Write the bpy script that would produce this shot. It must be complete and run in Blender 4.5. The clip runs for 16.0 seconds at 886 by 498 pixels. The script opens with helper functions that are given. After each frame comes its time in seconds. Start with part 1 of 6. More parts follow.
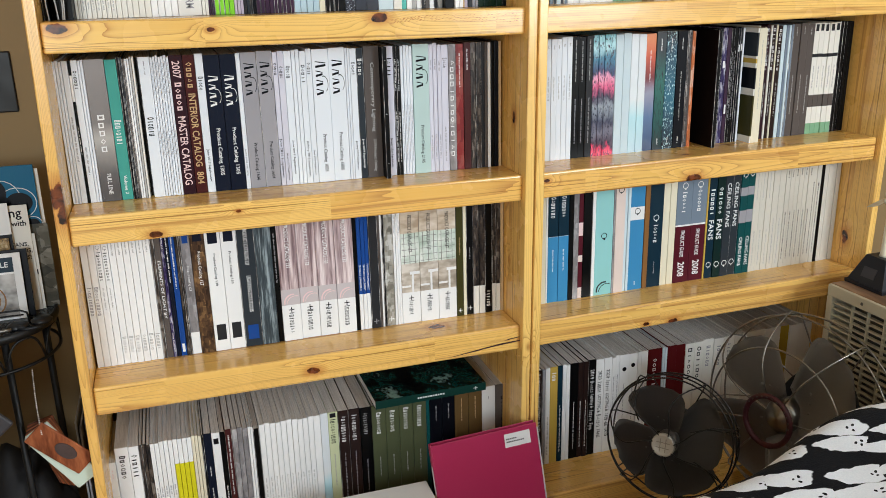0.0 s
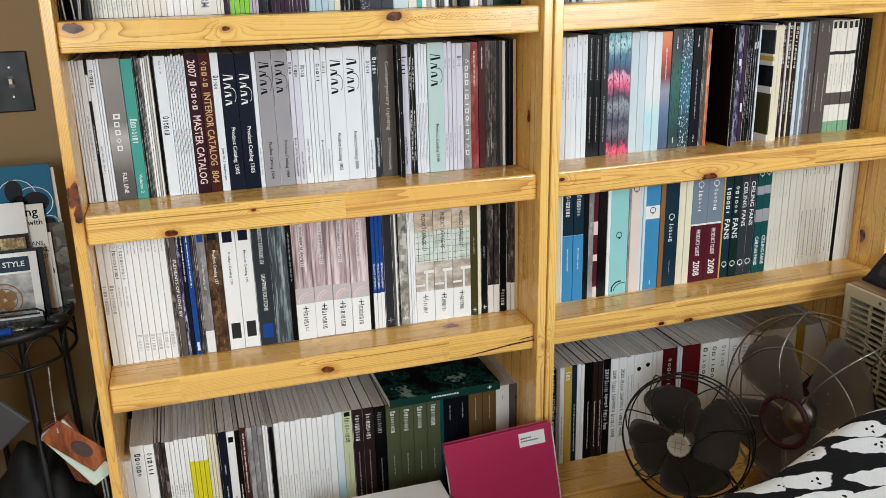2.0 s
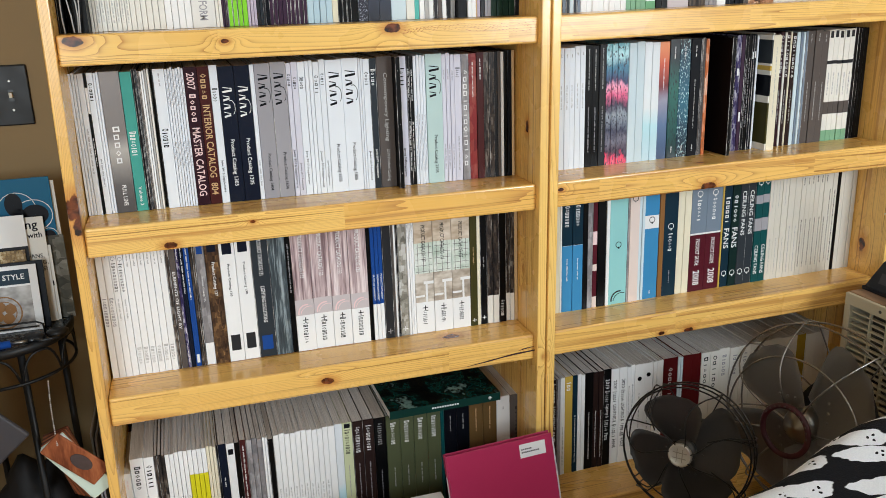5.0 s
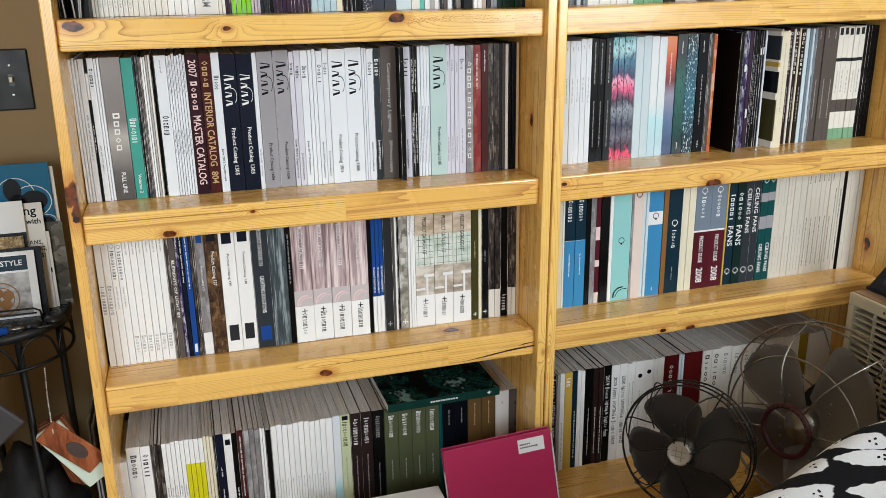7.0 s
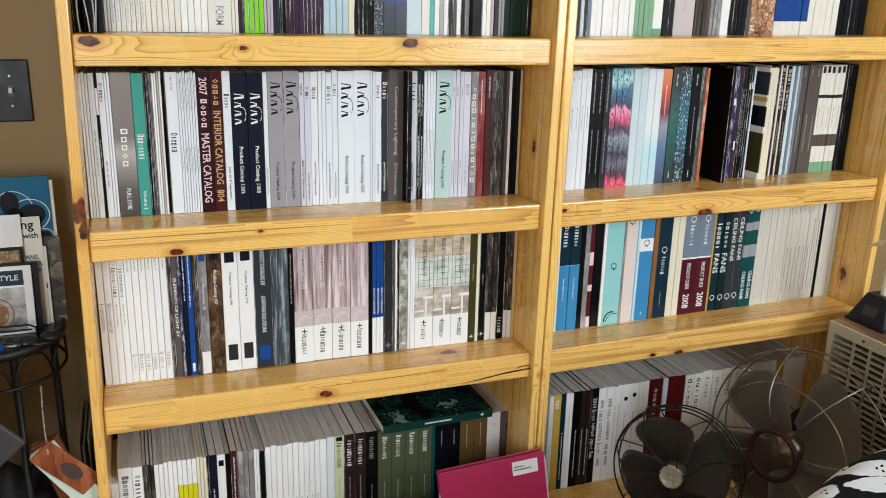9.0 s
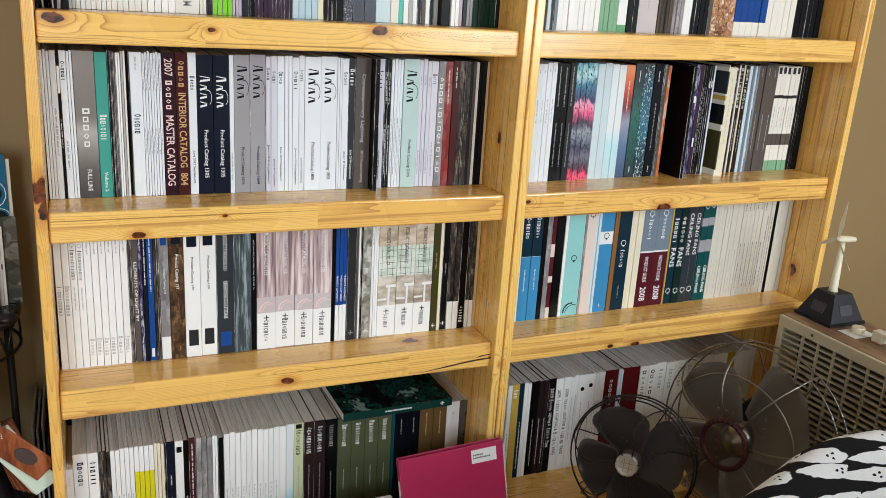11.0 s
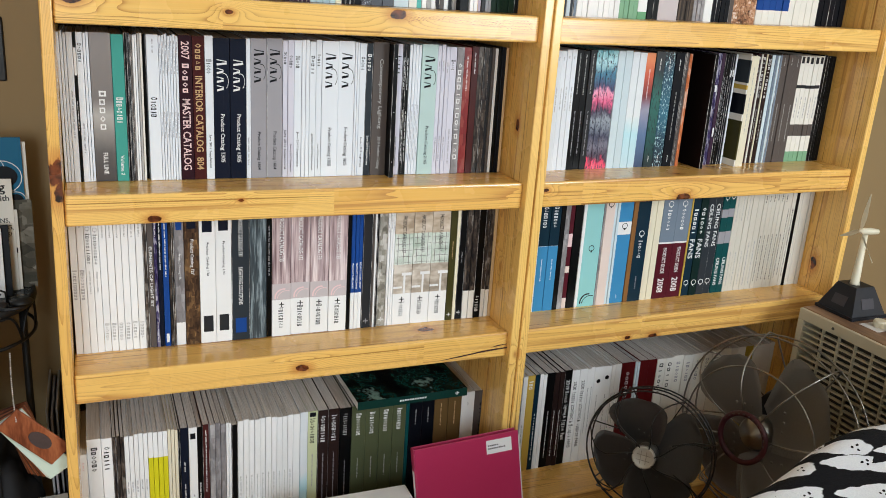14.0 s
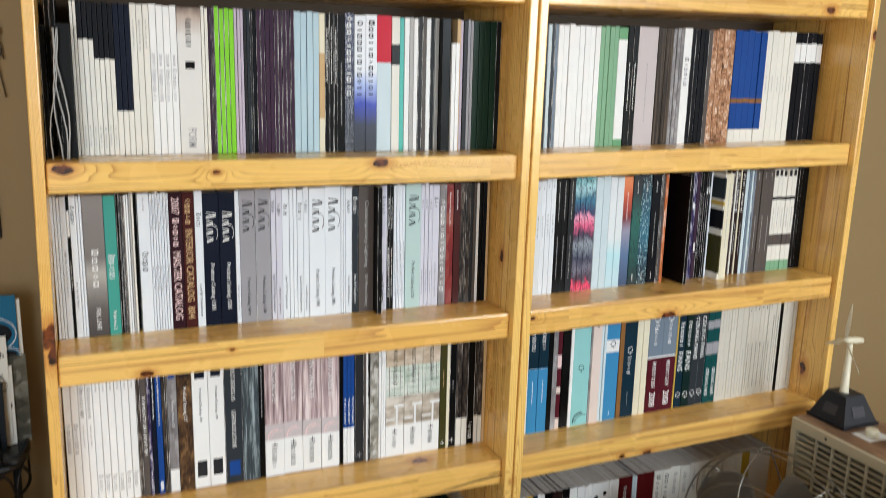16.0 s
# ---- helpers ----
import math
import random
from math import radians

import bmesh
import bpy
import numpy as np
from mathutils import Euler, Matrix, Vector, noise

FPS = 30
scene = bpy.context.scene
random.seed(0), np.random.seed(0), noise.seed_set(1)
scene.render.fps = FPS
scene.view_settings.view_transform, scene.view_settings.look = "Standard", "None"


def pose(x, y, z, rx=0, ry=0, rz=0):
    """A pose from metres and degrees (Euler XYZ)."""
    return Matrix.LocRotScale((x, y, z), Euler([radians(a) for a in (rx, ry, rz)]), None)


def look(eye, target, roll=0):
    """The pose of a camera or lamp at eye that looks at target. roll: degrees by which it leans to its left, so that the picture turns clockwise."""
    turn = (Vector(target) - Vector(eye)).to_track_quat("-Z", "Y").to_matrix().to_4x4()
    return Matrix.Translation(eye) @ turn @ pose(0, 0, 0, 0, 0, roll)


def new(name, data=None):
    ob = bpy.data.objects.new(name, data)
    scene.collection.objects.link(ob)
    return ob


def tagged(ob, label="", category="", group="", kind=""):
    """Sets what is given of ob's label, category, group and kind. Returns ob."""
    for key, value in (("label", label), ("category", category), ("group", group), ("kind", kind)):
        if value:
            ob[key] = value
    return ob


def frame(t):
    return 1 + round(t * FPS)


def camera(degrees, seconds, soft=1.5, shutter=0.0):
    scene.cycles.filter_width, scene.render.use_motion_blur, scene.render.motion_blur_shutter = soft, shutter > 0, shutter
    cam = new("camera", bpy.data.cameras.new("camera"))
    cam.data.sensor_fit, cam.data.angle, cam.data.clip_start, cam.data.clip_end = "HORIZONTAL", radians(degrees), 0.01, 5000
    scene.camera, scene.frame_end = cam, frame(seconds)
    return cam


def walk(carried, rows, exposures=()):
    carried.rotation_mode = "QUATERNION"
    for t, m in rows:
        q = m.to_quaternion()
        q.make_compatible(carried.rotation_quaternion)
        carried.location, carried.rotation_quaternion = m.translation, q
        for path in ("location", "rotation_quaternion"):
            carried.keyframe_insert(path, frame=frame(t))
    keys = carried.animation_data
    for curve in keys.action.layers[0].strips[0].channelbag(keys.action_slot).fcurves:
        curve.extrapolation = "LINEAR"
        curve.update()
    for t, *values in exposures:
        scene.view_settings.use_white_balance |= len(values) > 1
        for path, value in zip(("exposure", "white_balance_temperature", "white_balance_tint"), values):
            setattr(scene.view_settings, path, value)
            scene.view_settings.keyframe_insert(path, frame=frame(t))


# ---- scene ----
cam = camera(55.5, 16.0, soft=0.65, shutter=0.4)
PATH = [
    (0, (0.071, -1.642, 1.34), (0.652, 0.175, 0.74), -1.3),
    (0.5, (0.073, -1.637, 1.34), (0.647, 0.182, 0.74), -1.3),
    (1, (0.073, -1.636, 1.336), (0.636, 0.188, 0.739), -1.5),
    (1.5, (0.068, -1.633, 1.34), (0.626, 0.191, 0.737), -1.5),
    (2, (0.067, -1.636, 1.34), (0.621, 0.189, 0.737), -1.5),
    (2.5, (0.065, -1.637, 1.341), (0.621, 0.187, 0.74), -1.6),
    (3, (0.067, -1.64, 1.342), (0.63, 0.187, 0.755), -1.8),
    (3.5, (0.069, -1.641, 1.34), (0.633, 0.189, 0.764), -2.0),
    (6, (0.069, -1.633, 1.339), (0.615, 0.2, 0.754), -1.5),
    (6.5, (0.075, -1.629, 1.339), (0.623, 0.2, 0.743), -1.1),
    (7, (0.077, -1.624, 1.339), (0.624, 0.205, 0.741), -0.9),
    (7.5, (0.079, -1.624, 1.341), (0.624, 0.206, 0.745), -0.7),
    (8, (0.072, -1.624, 1.353), (0.625, 0.207, 0.769), -0.4),
    (8.5, (0.017, -1.59, 1.364), (0.615, 0.231, 0.793), 0.2),
    (9, (-0.04, -1.595, 1.358), (0.631, 0.203, 0.796), 1.4),
    (11.5, (-0.071, -1.594, 1.348), (0.712, 0.152, 0.765), 3.5),
    (12, (-0.073, -1.594, 1.342), (0.717, 0.145, 0.751), 3.6),
    (12.5, (-0.069, -1.585, 1.349), (0.724, 0.152, 0.755), 4.0),
    (13, (-0.068, -1.585, 1.338), (0.72, 0.153, 0.738), 4.4),
    (13.5, (-0.071, -1.579, 1.327), (0.692, 0.17, 0.728), 4.3),
    (14, (-0.073, -1.58, 1.328), (0.678, 0.18, 0.744), 3.7),
    (14.5, (-0.071, -1.583, 1.33), (0.667, 0.195, 0.789), 2.5),
    (14.6, (-0.071, -1.582, 1.332), (0.667, 0.197, 0.797), 2.26),
    (14.7, (-0.071, -1.582, 1.332), (0.67, 0.197, 0.8), 2.02),
    (14.8, (-0.069, -1.58, 1.34), (0.662, 0.206, 0.827), 1.78),
    (14.9, (-0.064, -1.573, 1.359), (0.657, 0.228, 0.888), 1.54),
    (15, (-0.061, -1.569, 1.372), (0.662, 0.242, 0.93), 1.3),
    (15.1, (-0.058, -1.566, 1.413), (0.651, 0.246, 0.989), 1.28),
    (15.2, (-0.054, -1.563, 1.462), (0.652, 0.251, 1.061), 1.26),
    (15.3, (-0.053, -1.562, 1.488), (0.663, 0.253, 1.097), 1.24),
    (15.4, (-0.052, -1.561, 1.496), (0.673, 0.254, 1.108), 1.22),
    (15.5, (-0.052, -1.561, 1.496), (0.694, 0.254, 1.106), 1.2),
    (15.6, (-0.052, -1.561, 1.496), (0.707, 0.254, 1.108), 1.24),
    (15.7, (-0.052, -1.562, 1.494), (0.721, 0.252, 1.101), 1.28),
    (15.8, (-0.053, -1.564, 1.492), (0.721, 0.249, 1.097), 1.32),
    (15.9, (-0.054, -1.568, 1.487), (0.719, 0.243, 1.087), 1.36),
    (16, (-0.059, -1.583, 1.467), (0.708, 0.216, 1.047), 1.4),
]
walk(cam, [(t, look(eye, target, roll)) for t, eye, target, roll in PATH])

# ---- light ----
world = bpy.data.worlds.new("daylight")
scene.world = world
world.use_nodes = True
sky = world.node_tree.nodes.new("ShaderNodeTexSky")
sky.sky_type, sky.sun_disc, sky.sun_elevation, sky.sun_rotation = "NISHITA", False, radians(40), radians(150)
world.node_tree.links.new(sky.outputs["Color"], world.node_tree.nodes["Background"].inputs["Color"])
world.node_tree.nodes["Background"].inputs["Strength"].default_value = 0.1


def window_light(name, place, target, width, height, power, colour):
    lamp = bpy.data.lights.new(name, "AREA")
    lamp.shape, lamp.size, lamp.size_y, lamp.energy, lamp.color = "RECTANGLE", width, height, power, colour
    new(name, lamp).matrix_world = look(place, target)


# daylight that comes in through the two windows behind the camera
window_light("window_daylight", (2.36, -3.16, 1.72), (0.75, 0.0, 0.45), 1.0, 1.3, 76, (0.82, 0.925, 1.0))
window_light("window_daylight", (-1.0, -3.16, 1.4), (0.7, 0.0, 0.1), 0.9, 1.2, 50, (0.83, 0.93, 1.0))
scene.view_settings.exposure = -0.03


# ---- materials ----
def srgb(r, g, b):
    return tuple((c / 255 / 12.92 if c <= 10 else ((c / 255 + 0.055) / 1.055) ** 2.4) for c in (r, g, b)) + (1.0,)


class Nodes:
    """A material under construction."""

    def __init__(self, name, rough=0.5, metal=0.0, coat=0.0):
        self.m = bpy.data.materials.new(name)
        self.m.use_nodes = True
        self.t = self.m.node_tree
        self.b = self.t.nodes["Principled BSDF"]
        self.b.inputs["Roughness"].default_value = rough
        self.b.inputs["Metallic"].default_value = metal
        self.b.inputs["Coat Weight"].default_value = coat

    def n(self, kind, **values):
        node = self.t.nodes.new("ShaderNode" + kind)
        for k, v in values.items():
            node.inputs[k].default_value = v
        return node

    def link(self, a, b):
        self.t.links.new(a, b)

    def maths(self, op, a, b=0.0, clamp=False):
        node = self.t.nodes.new("ShaderNodeMath")
        node.operation, node.use_clamp = op, clamp
        for i, v in enumerate((a, b)):
            if isinstance(v, (int, float)):
                node.inputs[i].default_value = v
            else:
                self.link(v, node.inputs[i])
        return node.outputs[0]

    def coords(self, scale=(1, 1, 1), kind="Object", shift=None):
        tc, mp = self.t.nodes.new("ShaderNodeTexCoord"), self.t.nodes.new("ShaderNodeMapping")
        mp.inputs["Scale"].default_value = scale
        self.link(tc.outputs[kind], mp.inputs["Vector"])
        if shift is not None:
            add = self.t.nodes.new("ShaderNodeVectorMath")
            add.operation = "ADD"
            self.link(mp.outputs[0], add.inputs[0])
            self.link(shift, add.inputs[1])
            return add.outputs[0]
        return mp.outputs[0]

    def own(self, spread=40.0):
        """A shift that differs from object to object."""
        info, mul = self.t.nodes.new("ShaderNodeObjectInfo"), self.t.nodes.new("ShaderNodeVectorMath")
        mul.operation = "SCALE"
        self.link(info.outputs["Random"], mul.inputs["Scale"])
        mul.inputs[0].default_value = (spread, spread * 0.7, spread * 1.3)
        return mul.outputs[0]

    def noise(self, vector, scale=5.0, detail=3.0, rough=0.5):
        node = self.n("TexNoise", Scale=scale, Detail=detail, Roughness=rough)
        self.link(vector, node.inputs["Vector"])
        return node.outputs["Fac"]

    def ramp(self, fac, stops):
        node = self.t.nodes.new("ShaderNodeValToRGB")
        while len(node.color_ramp.elements) < len(stops):
            node.color_ramp.elements.new(0.5)
        for e, (p, c) in zip(node.color_ramp.elements, stops):
            e.position, e.color = p, c
        self.link(fac, node.inputs[0])
        return node.outputs["Color"]

    def mix(self, fac, a, b, how="MIX"):
        node = self.t.nodes.new("ShaderNodeMix")
        node.data_type, node.blend_type = "RGBA", how
        for i, v in ((0, fac), (6, a), (7, b)):
            if isinstance(v, (int, float, tuple)):
                node.inputs[i].default_value = v
            else:
                self.link(v, node.inputs[i])
        return node.outputs[2]

    def colour(self, out):
        if isinstance(out, tuple):
            self.b.inputs["Base Color"].default_value = out
        else:
            self.link(out, self.b.inputs["Base Color"])
        return self

    def bump(self, height, strength=0.2, distance=0.001):
        node = self.n("Bump", Strength=strength, Distance=distance)
        self.link(height, node.inputs["Height"])
        self.link(node.outputs[0], self.b.inputs["Normal"])
        return self

    def roughness(self, out):
        self.link(out, self.b.inputs["Roughness"])
        return self


def pine(name, along, knots):
    """Varnished knotty pine with its grain along one axis; knots: place, size."""
    m = Nodes(name, 0.24, coat=0.35)
    m.b.inputs["Coat Roughness"].default_value = 0.12
    tc = m.t.nodes.new("ShaderNodeTexCoord")
    at = tc.outputs["Object"]
    near = None
    for x, y, z, size in knots:
        sub = m.t.nodes.new("ShaderNodeVectorMath")
        sub.operation = "SUBTRACT"
        m.link(at, sub.inputs[0])
        sub.inputs[1].default_value = (x, y, z)
        squash = m.t.nodes.new("ShaderNodeVectorMath")
        squash.operation = "MULTIPLY"
        m.link(sub.outputs[0], squash.inputs[0])
        squash.inputs[1].default_value = tuple((0.55 if a == along else 1.0) / size for a in "XYZ")
        dist = m.t.nodes.new("ShaderNodeVectorMath")
        dist.operation = "LENGTH"
        m.link(squash.outputs[0], dist.inputs[0])
        d = dist.outputs["Value"]
        near = d if near is None else m.maths("MINIMUM", near, d)
    wob = m.noise(m.coords((60, 60, 60)), 1.0, 3)
    d = m.maths("ADD", near, m.maths("MULTIPLY", m.maths("SUBTRACT", wob, 0.5), 0.9))
    pull = m.maths("POWER", 2.718, m.maths("MULTIPLY", m.maths("MULTIPLY", near, near), -0.12))
    # staves finger-jointed end to end: each has a grain and a tone of its own
    sep = m.t.nodes.new("ShaderNodeSeparateXYZ")
    m.link(at, sep.inputs[0])
    if along == "X":
        row = m.maths("FLOOR", m.maths("MULTIPLY", m.maths("SUBTRACT", sep.outputs[2], 0.39), 2.857))
        stave = m.maths("FLOOR", m.maths("ADD", m.maths("MULTIPLY", sep.outputs[0], 1.75), m.maths("MULTIPLY", row, 0.37)))
    else:
        row = m.maths("FLOOR", m.maths("MULTIPLY", m.maths("ADD", sep.outputs[1], 0.02), 13.0))
        stave = m.maths("FLOOR", m.maths("ADD", m.maths("MULTIPLY", sep.outputs[0], 9.0), 0.0))
    seed = m.maths("ADD", m.maths("MULTIPLY", stave, 3.7), m.maths("MULTIPLY", row, 11.3))
    dice = m.t.nodes.new("ShaderNodeTexWhiteNoise")
    dice.noise_dimensions = "1D"
    m.link(seed, dice.inputs["W"])
    jump = m.t.nodes.new("ShaderNodeCombineXYZ")
    for i in range(3):
        m.link(m.maths("MULTIPLY", dice.outputs["Value"], 31.0 + 7 * i), jump.inputs[i])
    shift = jump.outputs[0]
    slow = m.noise(m.coords(tuple(0.2 if a == along else 9.0 for a in "XYZ"), shift=shift), 1.3, 1.5, 0.4)
    phase = m.maths("ADD", m.maths("MULTIPLY", slow, 62.0), m.maths("MULTIPLY", pull, 3.4))
    rings = m.maths("FRACT", phase)
    rings = m.maths("POWER", rings, 5.0)
    fine = m.noise(m.coords(tuple(5 if a == along else 420.0 for a in "XYZ"), shift=shift), 1.0, 3)
    streak = m.noise(m.coords(tuple(1.3 if a == along else 60.0 for a in "XYZ"), shift=shift), 1.0, 3, 0.6)
    broad = m.noise(m.coords(tuple(0.9 if a == along else 9.0 for a in "XYZ"), shift=shift), 1.0, 2)
    tone = m.mix(dice.outputs["Value"], srgb(247, 199, 108), srgb(236, 179, 86))
    heavy = m.ramp(broad, [(0.32, (0.45, 0.45, 0.45, 1)), (0.56, (1, 1, 1, 1))])
    col = m.mix(m.mix(1.0, heavy, rings, "MULTIPLY"), tone, srgb(178, 106, 38))
    col = m.mix(m.ramp(streak, [(0.56, (0, 0, 0, 1)), (0.68, (0.8, 0.8, 0.8, 1))]), col, srgb(184, 114, 44))
    col = m.mix(m.maths("MULTIPLY", fine, 0.3), col, srgb(252, 224, 152))
    vein = m.noise(m.coords(tuple(0.7 if a == along else 130.0 for a in "XYZ"), shift=shift), 1.0, 2, 0.5)
    col = m.mix(m.ramp(vein, [(0.63, (0, 0, 0, 1)), (0.69, (0.75, 0.75, 0.75, 1))]), col, srgb(146, 86, 34))
    col = m.mix(m.ramp(broad, [(0.6, (0, 0, 0, 1)), (0.74, (0.4, 0.4, 0.4, 1))]), col, srgb(206, 140, 64))
    halo = m.ramp(m.maths("MULTIPLY", d, 0.45), [(0.3, (0.7, 0.7, 0.7, 1)), (0.9, (0, 0, 0, 1))])
    col = m.mix(halo, col, srgb(190, 112, 44))
    inner = m.ramp(d, [(0.74, (1, 1, 1, 1)), (0.84, (0, 0, 0, 1))])
    heart = m.mix(m.ramp(wob, [(0.35, (0, 0, 0, 1)), (0.62, (1, 1, 1, 1))]), srgb(30, 13, 7), srgb(122, 60, 28))
    col = m.mix(inner, col, heart)
    m.colour(col)
    m.bump(m.maths("ADD", m.maths("MULTIPLY", fine, 0.4), rings), 0.05, 0.0005)
    rough = m.ramp(m.noise(m.coords((8, 8, 8)), 1, 3), [(0.3, (0.2,) * 3 + (1,)), (0.75, (0.36,) * 3 + (1,))])
    return m.roughness(rough).m


BOARD_KNOTS = [(-0.099, 0.0, 1.281, 0.011), (0.478, 0.0, 1.281, 0.011), (0.02, 0.0, 0.895, 0.0085), (0.178, 0.0, 0.925, 0.004), (0.30, 0.0, 0.561, 0.0095),
               (0.598, 0.06, 0.595, 0.014), (1.212, 0.0, 0.897, 0.013), (1.205, 0.03, 0.943, 0.009), (0.838, 0.0, 0.925, 0.0045), (1.105, 0.0, 0.548, 0.0055),
               (1.18, 0.0, 0.545, 0.008), (0.16, 0.0, 1.27, 0.005), (0.785, 0.0, 0.56, 0.005), (1.62, 0.0, 1.625, 0.010), (1.50, 0.0, 1.602, 0.004), (0.70, 0.0, 1.61, 0.004), (0.40, 0.0, 1.64, 0.005)]
PANEL_KNOTS = [(-0.14, -0.01, 0.985, 0.017), (-0.132, -0.01, 0.955, 0.015), (-0.135, -0.02, 1.0, 0.012), (0.785, 0.055, 1.06, 0.010), (0.785, 0.07, 0.73, 0.006), (1.737, 0.06, 0.68, 0.014), (0.797, -0.02, 0.545, 0.006),
               (1.757, -0.02, 1.57, 0.010), (0.785, 0.12, 0.84, 0.006), (1.737, 0.15, 1.12, 0.006)]
PINE = pine("pine board", "X", BOARD_KNOTS)
PINE_UP = pine("pine panel", "Z", PANEL_KNOTS)


def plain(name, col, rough=0.5, metal=0.0, vary=0.12, scale=30.0, coat=0.0, bump=0.0):
    """One colour with uneven tone at two scales."""
    m = Nodes(name, rough, metal, coat)
    big, small = m.noise(m.coords(shift=m.own()), scale, 3), m.noise(m.coords(), scale * 12, 2)
    lo, hi = tuple(c * (1 - vary) for c in col[:3]) + (1,), tuple(min(1, c * (1 + vary)) for c in col[:3]) + (1,)
    m.colour(m.mix(m.maths("ADD", m.maths("MULTIPLY", big, 0.7), m.maths("MULTIPLY", small, 0.3)), lo, hi))
    rr = m.maths("ADD", m.maths("MULTIPLY", big, 0.25), rough - 0.12)
    m.roughness(rr)
    if bump:
        m.bump(small, bump, 0.001)
    return m.m


def paper(name, col, rough=0.34):
    """Printed, coated cover stock, lightly scuffed."""
    m = Nodes(name, rough)
    m.b.inputs["Specular IOR Level"].default_value = 0.14
    if max(col[:3]) < 0.25:
        col = tuple(c * 0.55 for c in col[:3]) + (1.0,)
    own = m.own()
    soft = m.noise(m.coords((6, 6, 6), shift=own), 1.0, 3)
    scuff = m.noise(m.coords((900, 900, 25), shift=own), 1.0, 2)
    tone = m.ramp(soft, [(0.25, (0.92, 0.92, 0.92, 1)), (0.75, (1.0, 1.0, 1.0, 1))])
    body = m.mix(1.0, col, tone, "MULTIPLY")
    worn = m.ramp(scuff, [(0.7, (0, 0, 0, 1)), (0.82, (0.12, 0.12, 0.12, 1))])
    m.colour(m.mix(worn, body, tuple(min(1, c * 0.7 + 0.12) for c in col[:3]) + (1,)))
    m.roughness(m.maths("ADD", m.maths("MULTIPLY", soft, 0.3), rough - 0.12))
    return m.m


def picture(name, stops, scale=(60, 60, 18), rough=0.3, detail=3.0, rooms=0.0):
    """A printed photograph: patches of its colours; rooms: the share of straight-edged shapes in it."""
    m = Nodes(name, rough)
    m.b.inputs["Specular IOR Level"].default_value = 0.2
    v = m.noise(m.coords(scale, shift=m.own()), 1.0, detail, 0.6)
    lines = m.noise(m.coords((scale[0] * 7, scale[1] * 7, scale[2] * 5), shift=m.own()), 1.0, 1)
    v = m.maths("ADD", m.maths("MULTIPLY", v, 0.8), m.maths("MULTIPLY", lines, 0.2))
    if rooms:
        for size, share in ((1.0, rooms), (2.6, rooms * 0.6)):
            cell = m.t.nodes.new("ShaderNodeTexVoronoi")
            cell.distance = "CHEBYCHEV"
            cell.inputs["Randomness"].default_value = 0.8
            m.link(m.coords((scale[0] * size * 1.5, scale[1] * size, scale[2] * size * 1.3), shift=m.own()), cell.inputs["Vector"])
            cell.inputs["Scale"].default_value = 1.0
            tone = m.maths("ADD", m.maths("MULTIPLY", cell.outputs["Color"], 0.36), 0.32)
            v = m.maths("ADD", m.maths("MULTIPLY", v, 1 - share), m.maths("MULTIPLY", tone, share))
    k = len(stops)
    m.colour(m.ramp(v, [(0.37 + 0.26 * i / max(1, k - 1), c) for i, c in enumerate(stops)]))
    return m.m


def upright(name, stops, rough=0.3, speckle=None, wobble=0.09, grain=500):
    """A print that changes with the height on the spine."""
    m = Nodes(name, rough)
    sep = m.t.nodes.new("ShaderNodeSeparateXYZ")
    m.link(m.coords(), sep.inputs[0])
    wob = m.maths("MULTIPLY", m.maths("SUBTRACT", m.noise(m.coords((90, 90, 40), shift=m.own()), 1.0, 3), 0.5), wobble)
    h = m.maths("ADD", m.maths("MULTIPLY", sep.outputs[2], 1 / 0.276), wob)
    col = m.ramp(h, stops)
    if speckle:
        dots = m.ramp(m.noise(m.coords((grain, grain, speckle[1]), shift=m.own()), 1.0, 2), [(0.58, (0, 0, 0, 1)), (0.62, (1, 1, 1, 1))])
        col = m.mix(dots, col, speckle[0])
    m.colour(col)
    return m.m


def leaves_of_paper():
    m = Nodes("page edges", 0.75)
    v = m.noise(m.coords((1400, 6, 6), shift=m.own()), 1.0, 2)
    tone = m.noise(m.coords((120, 3, 3), shift=m.own()), 1.0, 1)
    col = m.ramp(v, [(0.3, srgb(172, 168, 163)), (0.62, srgb(238, 235, 231))])
    m.colour(m.mix(m.maths("MULTIPLY", tone, 0.4), col, srgb(176, 171, 166)))
    m.bump(v, 0.35, 0.0006)
    return m.m


PAGES = leaves_of_paper()

# printed colours of the catalogs
WHITE = paper("white print", srgb(243, 243, 243))
COOL = paper("cool white print", srgb(232, 237, 244))
PAPER = paper("paper print", srgb(234, 231, 223))
STOCK = paper("off-white stock print", srgb(214, 208, 196))
BLACK = paper("black print", srgb(14, 14, 16))
INKY = paper("inky print", srgb(18, 21, 31))
NAVY = paper("navy print", srgb(27, 36, 58))
GREY = paper("grey print", srgb(160, 158, 164))
CHAR = paper("char print", srgb(62, 63, 67))
SLATE = paper("slate print", srgb(66, 74, 82))
SILVER = paper("silver print", srgb(178, 177, 176))
PALE = paper("pale print", srgb(236, 236, 236))
INK = paper("ink print", srgb(26, 28, 36))
LAVENDER = paper("lavender print", srgb(214, 213, 226))
TEAL = paper("teal print", srgb(72, 160, 148))
TEALDARK = paper("tealdark print", srgb(26, 100, 102))
AQUA = paper("aqua print", srgb(190, 214, 212))
PLUM = paper("plum print", srgb(66, 34, 46))
MAROON = paper("maroon print", srgb(96, 44, 44))
